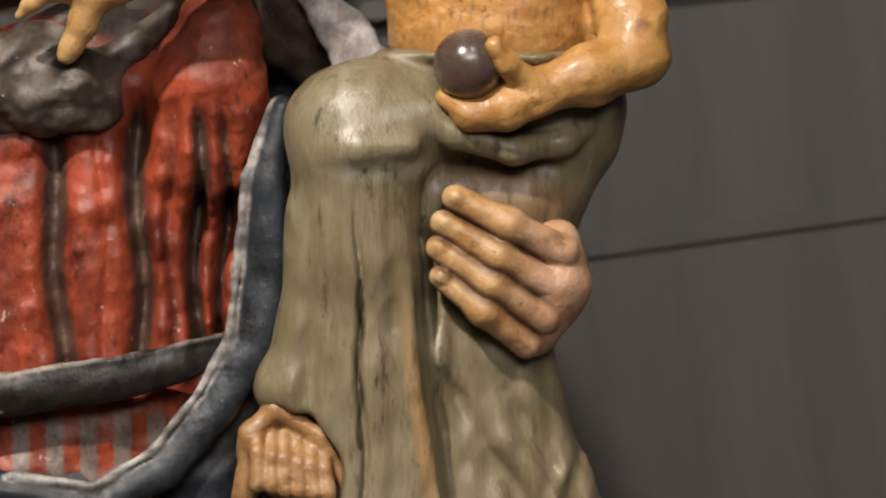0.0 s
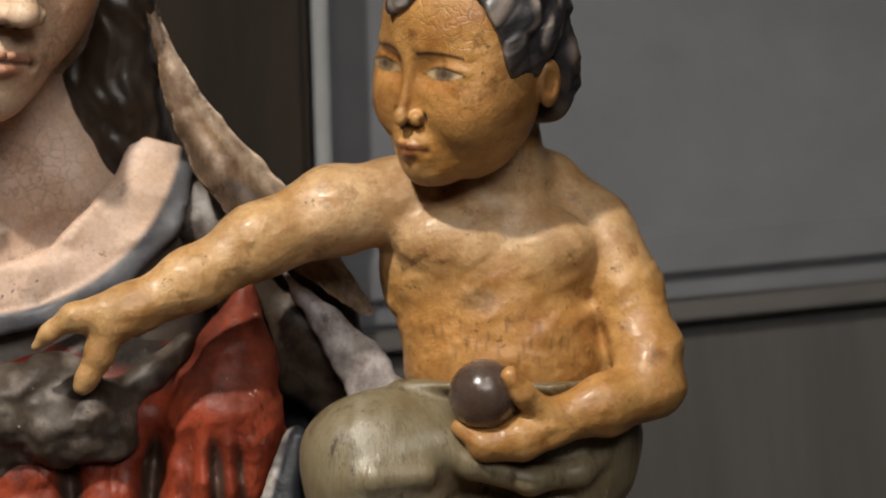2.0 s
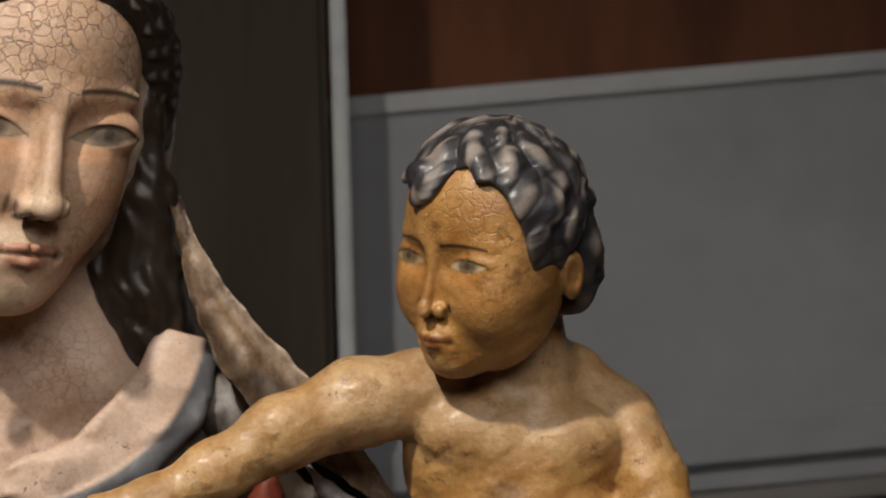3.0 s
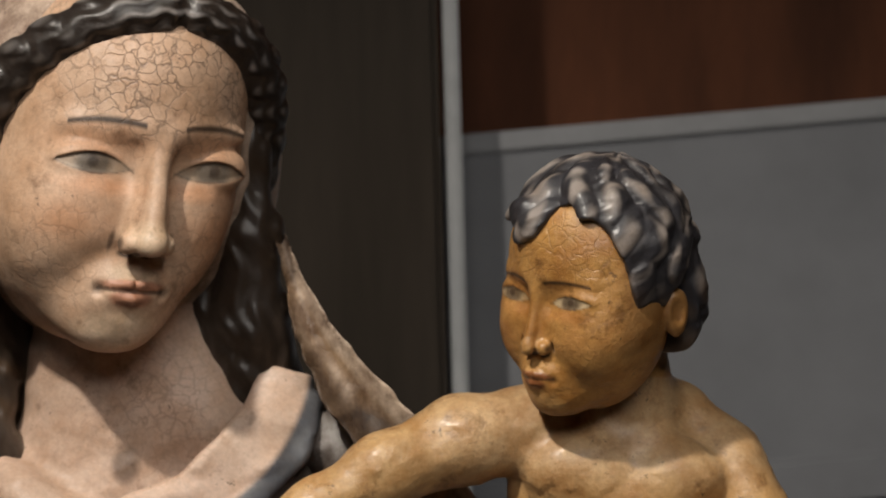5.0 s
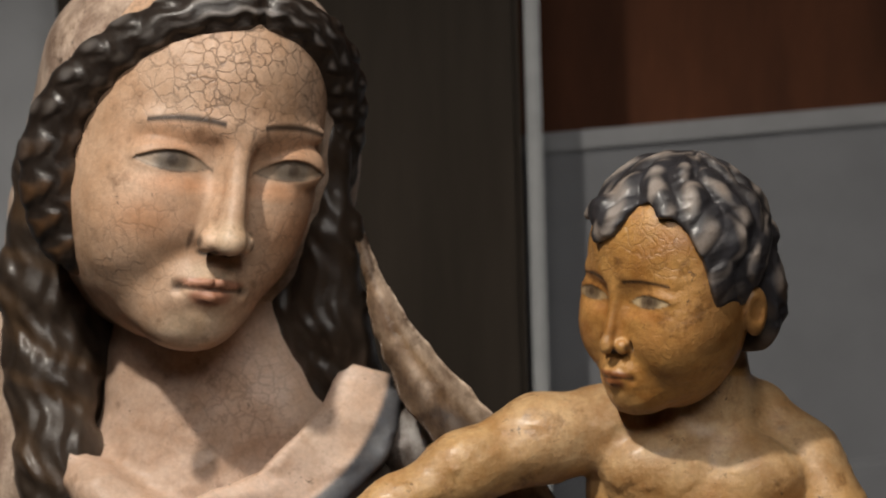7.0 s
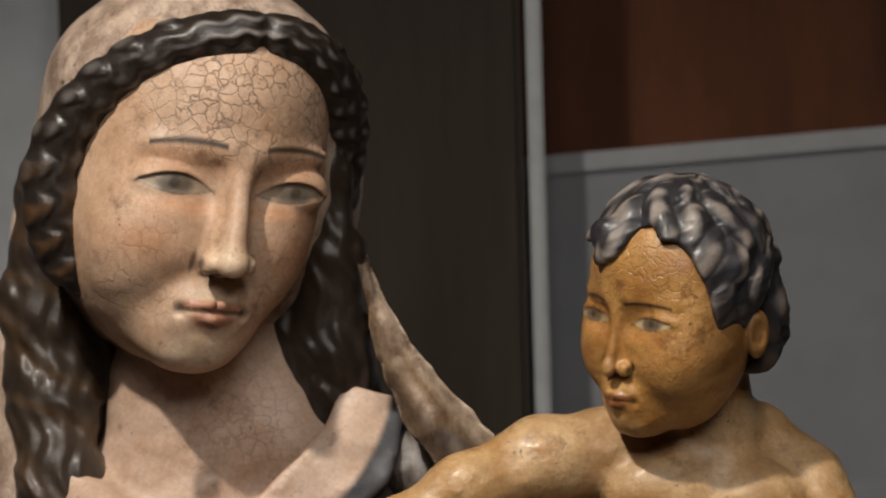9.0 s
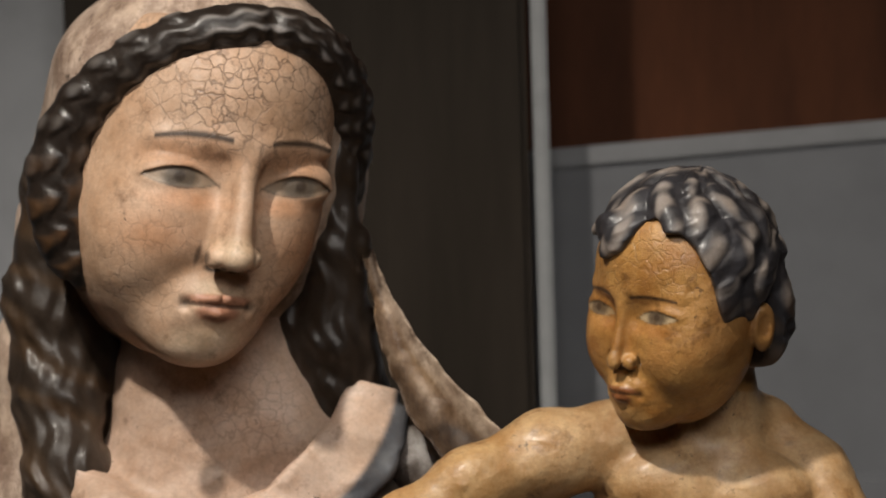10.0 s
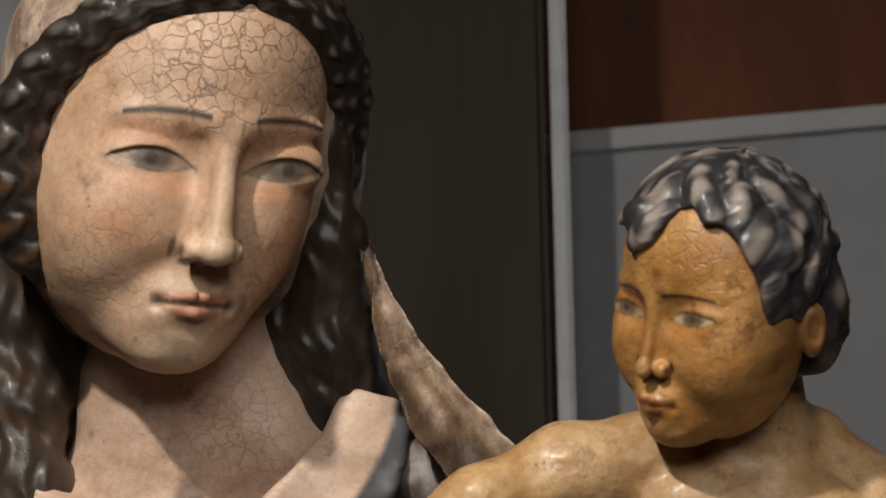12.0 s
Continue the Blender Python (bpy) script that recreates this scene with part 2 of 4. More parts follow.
def smax(a, b, k):
    return -smin(-a, -b, k)


def chain(p, pts, k=0.6, flat=1.0):
    """Round limbs through (u, v, d, radius)."""
    f = None
    for (u0, v0, d0, r0), (u1, v1, d1, r1) in zip(pts, pts[1:]):
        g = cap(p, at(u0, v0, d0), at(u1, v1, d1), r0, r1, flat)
        f = g if f is None else smin(f, g, k)
    return f


def ribbon(p, pts, thick, hollow=0.0, lean=0.0):
    """A strip of carved cloth along (u, v, d, half width): hollow sinks its middle, lean brings one edge forward."""
    x, y, z = p
    best, across, deep, half = None, 0, 0, 0
    for (u0, v0, d0, w0), (u1, v1, d1, w1) in zip(pts, pts[1:]):
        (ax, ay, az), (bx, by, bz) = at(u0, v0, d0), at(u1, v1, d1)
        ux, uz = bx - ax, bz - az
        n = ux * ux + uz * uz
        h = np.clip(((x - ax) * ux + (z - az) * uz) / n, 0, 1)
        ox, oz = x - ax - h * ux, z - az - h * uz
        r = np.sqrt(ox * ox + oz * oz)
        side = np.sign(ox * uz - oz * ux) * r
        if best is None:
            best, across, deep, half = r, side, ay + h * (by - ay), w0 + h * (w1 - w0)
        else:
            near = r < best
            best = np.where(near, r, best)
            across = np.where(near, side, across)
            deep = np.where(near, ay + h * (by - ay), deep)
            half = np.where(near, w0 + h * (w1 - w0), half)
    q = np.clip(across / half, -1.2, 1.2)
    sheet = np.abs(y - deep - hollow * (1 - q * q) + lean * across) - thick
    return smax(sheet, best - half, thick * 0.8)


WAVES = np.random.RandomState(4).normal(size=(7, 3))
WAVES = WAVES / np.linalg.norm(WAVES, axis=1)[:, None] * np.linspace(1.3, 4.6, 7)[:, None]


def chisel(p, a=0.05, s=1.0):
    """Slight unevenness left by the carver's gouge."""
    f = 0
    for i, (kx, ky, kz) in enumerate(WAVES * s):
        f = f + np.sin(kx * p[0] + ky * p[1] + kz * p[2] + 1.7 * i + 0.8 * np.sin(0.5 * kz * p[0] - 0.6 * kx * p[2] + i)) / (1 + 0.25 * i)
    return 0.5 * a * f


def facets(p, a, s=1.0):
    """Flat gouge cuts that meet in soft ridges."""
    f = None
    for i, (kx, ky, kz) in enumerate(WAVES[::-1] * s):
        g = np.sin(kx * p[0] + ky * p[1] + kz * p[2] + 2.1 * i)
        f = g if f is None else np.maximum(f, g)
    return a * (f - 0.8)


def carve(field, lo, hi, h):
    """The surface of a distance field over a grid, as vertices and quads."""
    n = [int(math.ceil((b - a) / h)) + 1 for a, b in zip(lo, hi)]
    gx, gy, gz = (np.float32(lo[i]) + np.float32(h) * np.arange(n[i], dtype=np.float32) for i in range(3))
    F = np.empty(n, np.float32)
    step = max(1, 1500000 // (n[1] * n[2]))
    for i in range(0, n[0], step):
        F[i:i + step] = field((gx[i:i + step, None, None], gy[None, :, None], gz[None, None, :]))
    inside = F < 0
    count = np.zeros([k - 1 for k in n], np.int8)
    for dx in (0, 1):
        for dy in (0, 1):
            for dz in (0, 1):
                count += inside[dx:n[0] - 1 + dx, dy:n[1] - 1 + dy, dz:n[2] - 1 + dz]
    cells = np.argwhere((count > 0) & (count < 8))
    index = np.full(count.shape, -1, np.int32)
    index[tuple(cells.T)] = np.arange(len(cells))
    total, hits = np.zeros((len(cells), 3)), np.zeros(len(cells))
    corners = [(a, b, c) for a in (0, 1) for b in (0, 1) for c in (0, 1)]
    val = {c: F[cells[:, 0] + c[0], cells[:, 1] + c[1], cells[:, 2] + c[2]] for c in corners}
    for axis in range(3):
        for c in corners:
            if c[axis]:
                continue
            e = list(c)
            e[axis] = 1
            va, vb = val[c], val[tuple(e)]
            cross = (va < 0) != (vb < 0)
            t = np.where(cross, va / np.where(cross, va - vb, 1), 0)
            for k in range(3):
                total[:, k] += np.where(cross, c[k] + (t if k == axis else 0), 0)
            hits += cross
    verts = np.array(lo) + h * (cells + total / hits[:, None])
    quads = []
    for axis in range(3):
        u, w = (axis + 1) % 3, (axis + 2) % 3
        a = [slice(1, -1)] * 3
        b = [slice(1, -1)] * 3
        a[axis], b[axis] = slice(0, -1), slice(1, None)
        s0, s1 = inside[tuple(a)], inside[tuple(b)]
        for flip, mask in ((False, s0 & ~s1), (True, ~s0 & s1)):
            at_edge = np.argwhere(mask)
            at_edge[:, u] += 1
            at_edge[:, w] += 1
            ring = []
            for du, dw in ((-1, -1), (0, -1), (0, 0), (-1, 0)):
                q = at_edge.copy()
                q[:, u] += du
                q[:, w] += dw
                ring.append(index[tuple(q.T)])
            quads.append(np.stack(ring[::-1] if flip else ring, 1))
    quads = np.concatenate(quads)
    # two light passes of smoothing take off the grid's traces
    a, b = quads.ravel(), np.roll(quads, -1, 1).ravel()
    weight = np.bincount(a, minlength=len(verts)) + np.bincount(b, minlength=len(verts))
    for amount in (0.6, 0.5):
        mean = np.stack([np.bincount(a, verts[b, k], len(verts)) + np.bincount(b, verts[a, k], len(verts)) for k in range(3)], 1)
        verts = verts + amount * (mean / np.maximum(weight, 1)[:, None] - verts)
    return verts, quads


SHELLS = []


def shell(field, lo, hi, h, kind, color, m=None):
    """Adds one carved and painted area to the statue; color gives red, green, blue, craquelure for each vertex."""
    v, q = carve(field, lo, hi, h)
    x, y, z = v.T
    c = color(x, y, z)
    rgba = np.stack([np.broadcast_to(np.asarray(ch, np.float32), x.shape) for ch in c], 1)
    if m is not None:
        v = v @ np.array(m.to_3x3()).T + np.array(m.translation)
    SHELLS.append((v, q, kind, rgba))


def blend(base, tint, w):
    return tuple(a + (b - a) * w for a, b in zip(base, tint))


def spotw(x, z, cx, cz, rx, rz, soft=0.35, tilt=0.0):
    ca, sa = math.cos(radians(tilt)), math.sin(radians(tilt))
    dx, dz = x - cx, z - cz
    q = np.sqrt(((ca * dx + sa * dz) / rx) ** 2 + ((-sa * dx + ca * dz) / rz) ** 2)
    return np.clip((1 - q) / soft + 0.5, 0, 1)


def head_pose(u, v, d, yaw, pitch, roll):
    return Matrix.Translation(at(u, v, d)) @ Euler((0, radians(roll), 0)).to_matrix().to_4x4() @ Euler((0, 0, radians(yaw))).to_matrix().to_4x4() @ Euler((radians(pitch), 0, 0)).to_matrix().to_4x4()


def lash_line(ax):
    return 0.48 - 0.20 * (ax - 2.75) ** 2 - 0.05 * np.maximum(2.4 - ax, 0)


def lower_lid(ax):
    return -0.46 + 0.12 * (ax - 2.5) ** 2


def carved_face(p, cheek, slant=0.0, skull=((0, 2.0, 2.6), (5.95, 6.55, 6.6)), nose=1.0, brow=0.2):
    """A face with its origin between the eyes, front towards -y, about 14 cm from chin to hairline."""
    x, y, z = p
    x = x - slant * z
    p = (x, y, z)
    ax = np.abs(x)
    q = (ax, y, z)
    w = (x * np.where(x > 0, 1 + 1.5 * slant, 1.0), y, z)
    f = ell(w, *skull)
    f = smin(f, ell(w, (0, 0.8, -0.6), (6.05, 5.15, 7.85)), 0.8)
    f = smin(f, ell((np.abs(w[0]), y, z), (2.7, -1.9, -2.5), (1.85 + cheek, 2.1 + cheek, 2.6 + cheek)), 2.4)
    # jaw, chin and the plane under it
    f = smin(f, ell(p, (0, -2.9, -7.0), (1.6, 1.5, 1.35)), 2.0)
    f = smin(f, ell(q, (0.9, -2.1, -6.0), (1.5, 1.8, 1.6)), 1.5)
    # sockets below a clear brow edge
    f = smax(f, -ell(q, (2.35, -5.35, 0.25), (2.15, 1.35, 1.15)), 0.7)
    f = smax(f, -ell(q, (1.25, -5.6, -0.3), (0.7, 1.4, 1.0)), 0.6)
    f = smin(f, cap(q, (0.7, -4.25, 1.75), (4.0, -2.9, 1.65), brow, brow * 0.8), 0.9)
    # nose: a narrow ridge with straight flanks, a squared tip and small wings
    tip = -4.2 - 1.95 * nose
    f = smin(f, cap(p, (0, -4.05, 1.6), (0, tip + 0.1, -2.9), 0.42, 0.55 * nose), 0.7)
    f = smin(f, cap(p, (0, -3.4, 0.4), (0, tip + 1.2, -2.9), 0.55, 0.95 * nose), 0.5)
    f = smin(f, ell(p, (0, tip - 0.02, -3.15), (0.72 * nose, 0.66 * nose, 0.62)), 0.25)
    f = smin(f, ell(q, (0.80, tip + 0.75, -3.25), (0.46, 0.72 * nose, 0.5)), 0.16)
    f = smax(f, -ell(q, (0.46, tip + 0.35, -3.85), (0.26, 0.42, 0.25)), 0.12)
    f = smax(f, -ell(q, (1.38, tip + 1.0, -3.2), (0.14, 0.5, 0.5)), 0.12)
    # eyeballs between thin lids
    f = smin(f, ell(q, (2.6, -2.75, -0.05), (1.75, 1.28, 1.15)), 0.12)
    lid = ell(q, (2.6, -2.75, 0.0), (2.0, 1.48, 1.36))
    f = smin(f, smax(lid, lash_line(ax) - z, 0.07), 0.12)
    f = smin(f, smax(lid + 0.07, z - lower_lid(ax), 0.07), 0.22)
    # mouth: small, with drawn-in corners
    f = smin(f, ell(p, (0, -3.95, -5.4), (1.75, 1.05, 1.3)), 0.8)
    f = smin(f, cap(q, (0.25, -5.08, -5.08), (1.15, -4.7, -5.28), 0.26, 0.10), 0.2)
    f = smin(f, cap(q, (0.0, -5.0, -5.78), (0.8, -4.7, -5.62), 0.34, 0.18), 0.2)
    f = smax(f, -cap(q, (0.0, -5.45, -5.40), (1.35, -4.8, -5.42), 0.10, 0.10), 0.1)
    f = smax(f, -ell(q, (1.55, -4.75, -5.45), (0.3, 0.35, 0.35)), 0.25)
    f = smax(f, -ell(p, (0, -5.35, -6.45), (1.3, 0.5, 0.32)), 0.5)
    f = smax(f, -ell(p, (0, -5.7, -4.4), (0.2, 0.5, 0.5)), 0.2)
    return f


def face_paint(x, y, z, base, lip, brow, blush, iris, white, crackle, slant=0.0, arch=1.95, pale=(0.74, 0.58, 0.43)):
    x = x - slant * z
    front = np.clip((-y - 1.0) / 1.0, 0, 1)
    ax = np.abs(x)
    c = tuple(np.broadcast_to(b, x.shape) for b in base)
    c = blend(c, blush, 0.45 * spotw(ax, z, 3.4, -2.6, 1.3, 1.0, 1.2) * front)
    c = blend(c, blush, 0.35 * spotw(ax, z, 2.6, 0.95, 2.0, 0.7, 1.0) * front)
    # painted highlights with some wear: nose tip, chin and upper lip go pale
    c = blend(c, pale, 0.75 * np.clip(spotw(ax, z, 0.0, -3.0, 0.95, 0.75, 0.7) + spotw(x, z, -0.1, -7.2, 1.5, 0.8, 0.8) + 0.8 * spotw(ax, z, 0.3, -4.7, 0.8, 0.45, 0.8), 0, 1) * front)
    c = blend(c, tuple(0.5 * (a + b) for a, b in zip(blush, pale)), 0.4 * np.clip((ax - 4.2) * 0.8, 0, 1))
    lipw = np.maximum(spotw(ax, z, 0.0, -5.2, 1.45, 0.30), spotw(x, z, 0.0, -5.75, 0.95, 0.40)) * front
    c = blend(c, lip, 0.9 * lipw)
    c = blend(c, brow, 0.6 * spotw(ax, z, 1.45, -5.42, 0.26, 0.2, 0.9) * front)
    line = np.abs(z + 5.40) < 0.09
    c = blend(c, brow, 0.65 * line * (ax < 1.5) * front)
    arc = arch - 0.075 * (ax - 2.2) ** 2
    bw = np.clip(1.3 - np.abs(z - arc) / (0.19 - 0.03 * np.abs(ax - 2.2)), 0, 1) * (ax > 0.9) * (ax < 4.1)
    c = blend(c, brow, 0.95 * bw * front)
    upper, lower = lash_line(ax), lower_lid(ax)
    hole = (z < upper) & (z > lower) & (np.abs(ax - 2.6) < 1.75)
    c = blend(c, white, 0.85 * hole * front)
    c = blend(c, iris, 0.85 * hole * spotw(x, z, 2.75 * np.sign(x), 0.0, 0.80, 0.72, 0.5) * front)
    c = blend(c, brow, 0.7 * hole * spotw(x, z, 2.8 * np.sign(x), 0.05, 0.26, 0.26, 0.5) * front)
    rim = np.clip(1 - np.abs(z - upper + 0.02) / 0.10, 0, 1) + 0.6 * np.clip(1 - np.abs(z - lower) / 0.08, 0, 1)
    c = blend(c, brow, 0.7 * np.clip(rim, 0, 1) * (ax > 0.9) * (ax < 4.4) * front)
    c = blend(c, blush, 0.5 * spotw(ax, z, 2.4, -0.95, 1.6, 0.4, 1.0) * front)
    c = blend(c, brow, 0.9 * spotw(ax, z, 0.5, -3.82, 0.40, 0.18, 0.6) * front)
    c = blend(c, brow, 0.75 * spotw(ax, z, 1.32, -3.3, 0.13, 0.45, 0.8) * front)
    crack = crackle * np.clip(spotw(x, z, 0.5, 4.6, 5.5, 3.4, 0.8) + 0.16 + 0.4 * spotw(ax, z, 3.2, -4.2, 2.0, 2.0, 0.8), 0, 1)
    return (*c, crack)


FLESH = (0.55, 0.375, 0.265)
OCHRE = (0.46, 0.245, 0.075)
INK = (0.022, 0.016, 0.013)

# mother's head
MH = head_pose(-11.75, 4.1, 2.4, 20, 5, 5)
SLANT = 0.11
shell(lambda p: smax(carved_face(p, 0.0, SLANT), p[2] - 6.9, 0.3) - chisel(p, 0.022), (-7.6, -7.5, -9.4), (7.6, 5.0, 8.0), 0.075, "flesh",
      lambda x, y, z: face_paint(x, y, z, FLESH, (0.47, 0.225, 0.145), (0.035, 0.022, 0.016), (0.58, 0.28, 0.14), (0.10, 0.085, 0.07), (0.30, 0.235, 0.175), 1.0, SLANT), MH)


def strands(out, a):
    """Rounded strands that zigzag along the head, crossed by deep waves lower down."""
    s = 7.0 * a
    side = np.clip((a - 0.3) / 0.7, 0, 1)
    zig = np.sin(4.1 * s - 1.3 * out + 0.7 * np.sin(0.8 * s))
    along = np.abs(np.sin(1.9 * out + (0.3 + 0.35 * side) * zig + 0.7 + 0.12 * s)) - 0.5
    fine = np.sin(8.5 * out + (1.0 + 0.9 * side) * zig + 0.6 * s)
    return 0.5 * along + 0.30 * side * zig + (0.26 - 0.14 * side) * fine


def hair_ring(x, z):
    """How far out of the hairline's oval, in cm, and the angle from the parting."""
    rho = np.sqrt((x / np.where(x > 0, 6.1, 6.85)) ** 2 + ((z - 0.2) / 6.6) ** 2)
    return (rho - 1.0) * 6.8, np.arctan2(x, z - 0.2)


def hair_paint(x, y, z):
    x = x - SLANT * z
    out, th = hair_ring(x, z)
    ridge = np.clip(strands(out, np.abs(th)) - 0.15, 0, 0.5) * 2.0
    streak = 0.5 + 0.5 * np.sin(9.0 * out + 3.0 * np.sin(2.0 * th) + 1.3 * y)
    # highlights put into the paint: grey on crown ridges, warm brown low on the left
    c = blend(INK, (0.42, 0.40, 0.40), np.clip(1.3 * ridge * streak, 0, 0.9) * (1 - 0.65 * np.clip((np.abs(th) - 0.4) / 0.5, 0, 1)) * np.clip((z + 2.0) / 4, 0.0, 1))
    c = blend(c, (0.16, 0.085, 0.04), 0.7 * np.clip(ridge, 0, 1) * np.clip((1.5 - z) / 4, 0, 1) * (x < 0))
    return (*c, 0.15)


def mother_hair(p):
    """Wavy locks that frame the face, parted above the brow."""
    x, y, z = p
    x = x - SLANT * z
    f = ell((x, y, z), (-0.2, 4.0, 2.0), (6.2, 6.0, 6.5))
    out, th = hair_ring(x, z)
    crown = np.clip(np.cos(th), 0, 1) ** 1.5
    roll = np.sqrt(out ** 2 + (y + 2.7 * crown - 1.2 * (1 - crown)) ** 2) - (1.4 - 0.2 * crown)
    roll = smax(roll, -z - np.where(x > 0, 4.0, 6.0), 1.5)
    f = smin(f, roll, 0.8)
    part = np.exp(-(x / 0.35) ** 2) * (z > 5)
    return f - 0.20 * strands(out, np.abs(th)) + 0.30 * part


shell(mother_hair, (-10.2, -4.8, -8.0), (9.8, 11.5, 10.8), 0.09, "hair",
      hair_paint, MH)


def mother_locks(p):
    f = chain(p, [(-16.9, 7.4, 5.0, 1.2), (-18.5, 3.5, 5.8, 1.8), (-19.1, -1.5, 6.6, 2.0), (-18.7, -5.5, 6.4, 2.0), (-18.3, -9.5, 5.2, 1.9), (-18.2, -14.0, 4.4, 1.6)], 1.0)
    f = smin(f, chain(p, [(-17.3, 1.0, 7.6, 1.8), (-17.0, -4.0, 8.2, 1.8), (-16.6, -10.0, 8.6, 1.3)], 1.0), 0.8)
    g = chain(p, [(-7.3, 8.5, 4.5, 0.9), (-6.7, 5.0, 4.6, 1.1), (-6.4, 1.0, 4.8, 1.2), (-6.4, -3.0, 5.6, 1.7), (-6.2, -5.5, 6.8, 2.0), (-5.5, -7.5, 8.0, 1.6)], 1.0)
    g = smin(g, chain(p, [(-7.2, 2.0, 6.8, 1.6), (-8.0, -3.0, 7.0, 1.9), (-7.5, -7.0, 7.5, 1.6)], 1.0), 0.8)
    wave = np.sin(3.1 * p[2] + 1.9 * p[0] + 1.6 * np.sin(0.9 * p[2] + 1.1 * p[0])) + 0.7 * np.sin(4.4 * p[0] + 1.5 * np.sin(1.3 * p[2]) + 0.7 * p[1])
    return smin(f, g, 0.5) - 0.07 * wave - 0.05 * np.sin(7.5 * p[0] + 2.0 * np.sin(1.9 * p[2]) + 1.2 * p[2]) - chisel(p, 0.05)


# brown stripes on the left locks paint in the light on their waves
shell(mother_locks, (-22.8, 0.5, -17.0), (-2.5, 12, 10.5), 0.12, "hair", lambda x, y, z: (*blend((0.040, 0.029, 0.022), (0.11, 0.065, 0.034), 0.45 * np.clip(np.sin(2.3 * z + 1.4 * x + 1.5 * np.sin(1.1 * z)), 0, 1) * (x < -12)), 0.1))

VEIL = (0.55, 0.43, 0.35)


def veil(p):
    """The pale veil over the crown, falling behind the shoulders."""
    f = ell(p, at(-12.4, 4.5, 8.0), (7.8, 7.7, 9.1), 8)
    f = smin(f, ell(p, at(-12.3, 7.2, 5.6), (7.0, 5.6, 6.3), 10), 1.0)
    f = smin(f, chain(p, [(-19.0, 2.0, 8.0, 1.6), (-19.8, -4.0, 8.0, 1.6), (-20.1, -10.0, 8.0, 2.0), (-20.4, -15.0, 8.0, 2.2)], 1.5), 1.0)
    return f - 0.08 * np.sin(0.9 * p[0] + 0.6 * p[2]) - chisel(p, 0.03)


shell(veil, (-24, -1.0, -17), (0, 16, 15.5), 0.16, "cloth", lambda x, y, z: (*VEIL, 0.3))


def veil_flap(p):
    f = ribbon(p, [(-5.2, 1.4, 4.6, 0.15), (-4.55, -1.0, 3.9, 0.45), (-3.65, -3.4, 3.2, 0.85), (-2.15, -5.9, 2.6, 1.3), (-0.2, -8.2, 2.2, 1.45), (2.2, -10.5, 2.2, 0.95), (4.4, -12.7, 2.4, 0.42)], 0.2, 0.75, 0.12)
    return f - chisel(p, 0.05, 1.5)


def flap_paint(x, y, z):
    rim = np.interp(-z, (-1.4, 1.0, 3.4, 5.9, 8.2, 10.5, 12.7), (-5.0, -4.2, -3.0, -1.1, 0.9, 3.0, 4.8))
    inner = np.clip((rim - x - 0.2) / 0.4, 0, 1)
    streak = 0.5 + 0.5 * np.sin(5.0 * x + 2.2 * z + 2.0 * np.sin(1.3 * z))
    # the lit edge and the hollow's dark are painted in, over brown streaks
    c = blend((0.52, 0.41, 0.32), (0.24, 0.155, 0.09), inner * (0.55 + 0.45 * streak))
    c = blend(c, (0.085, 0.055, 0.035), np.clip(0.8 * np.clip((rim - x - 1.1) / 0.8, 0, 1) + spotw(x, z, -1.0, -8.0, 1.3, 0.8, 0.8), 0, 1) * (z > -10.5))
    return (*c, 0.3)


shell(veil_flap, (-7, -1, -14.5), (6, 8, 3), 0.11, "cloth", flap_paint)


# neck, breast and neckline
def breast(p):
    f = cap(p, at(-12.0, -1.0, 7.0), at(-12.7, -10, 7.4), 3.8, 4.3)
    f = smin(f, chain(p, [(-10.0, -4.5, 6.4, 2.2), (-8.6, -7.5, 6.2, 2.3), (-6.5, -10.0, 6.2, 2.2)], 1.0), 1.2)
    f = smin(f, ell(p, at(-12.3, -15.8, 8.2), (11.2, 6.2, 8.6)), 1.8)
    collar = ribbon(p, [(-4.7, -4.4, 5.4, 1.3), (-4.9, -5.9, 4.9, 1.35), (-5.3, -7.5, 3.9, 1.65), (-6.4, -9.3, 3.1, 1.85), (-8.6, -11.0, 2.3, 1.6), (-11.8, -12.2, 1.6, 1.3)], 0.35, -0.25, 0.08)
    f = smin(f, smax(collar, p[2] + 5.3 + 0.25 * (p[0] + 5.0), 0.2), 0.3)
    f = smin(f, ell(p, at(-6.2, -11.5, 6.4), (3.6, 3.2, 4.6), -30), 0.8)
    f = smin(f, ribbon(p, [(-3.6, -6.6, 4.7, 0.5), (-4.2, -9.0, 3.5, 0.5), (-6.9, -11.5, 2.3, 0.5), (-9.9, -13.0, 1.4, 0.5), (-13.0, -13.5, 1.1, 0.5)], 0.4), 0.2)
    f = smin(f, chain(p, [(-17.8, -9.4, 4.2, 0.9), (-16.5, -10.8, 3.0, 1.1), (-14.0, -12.2, 2.0, 0.9)], 0.9), 1.0)
    return f - chisel(p, 0.05) + facets(p, 0.18, 0.8) * np.clip((-p[2] - 6.0) / 3, 0, 1)


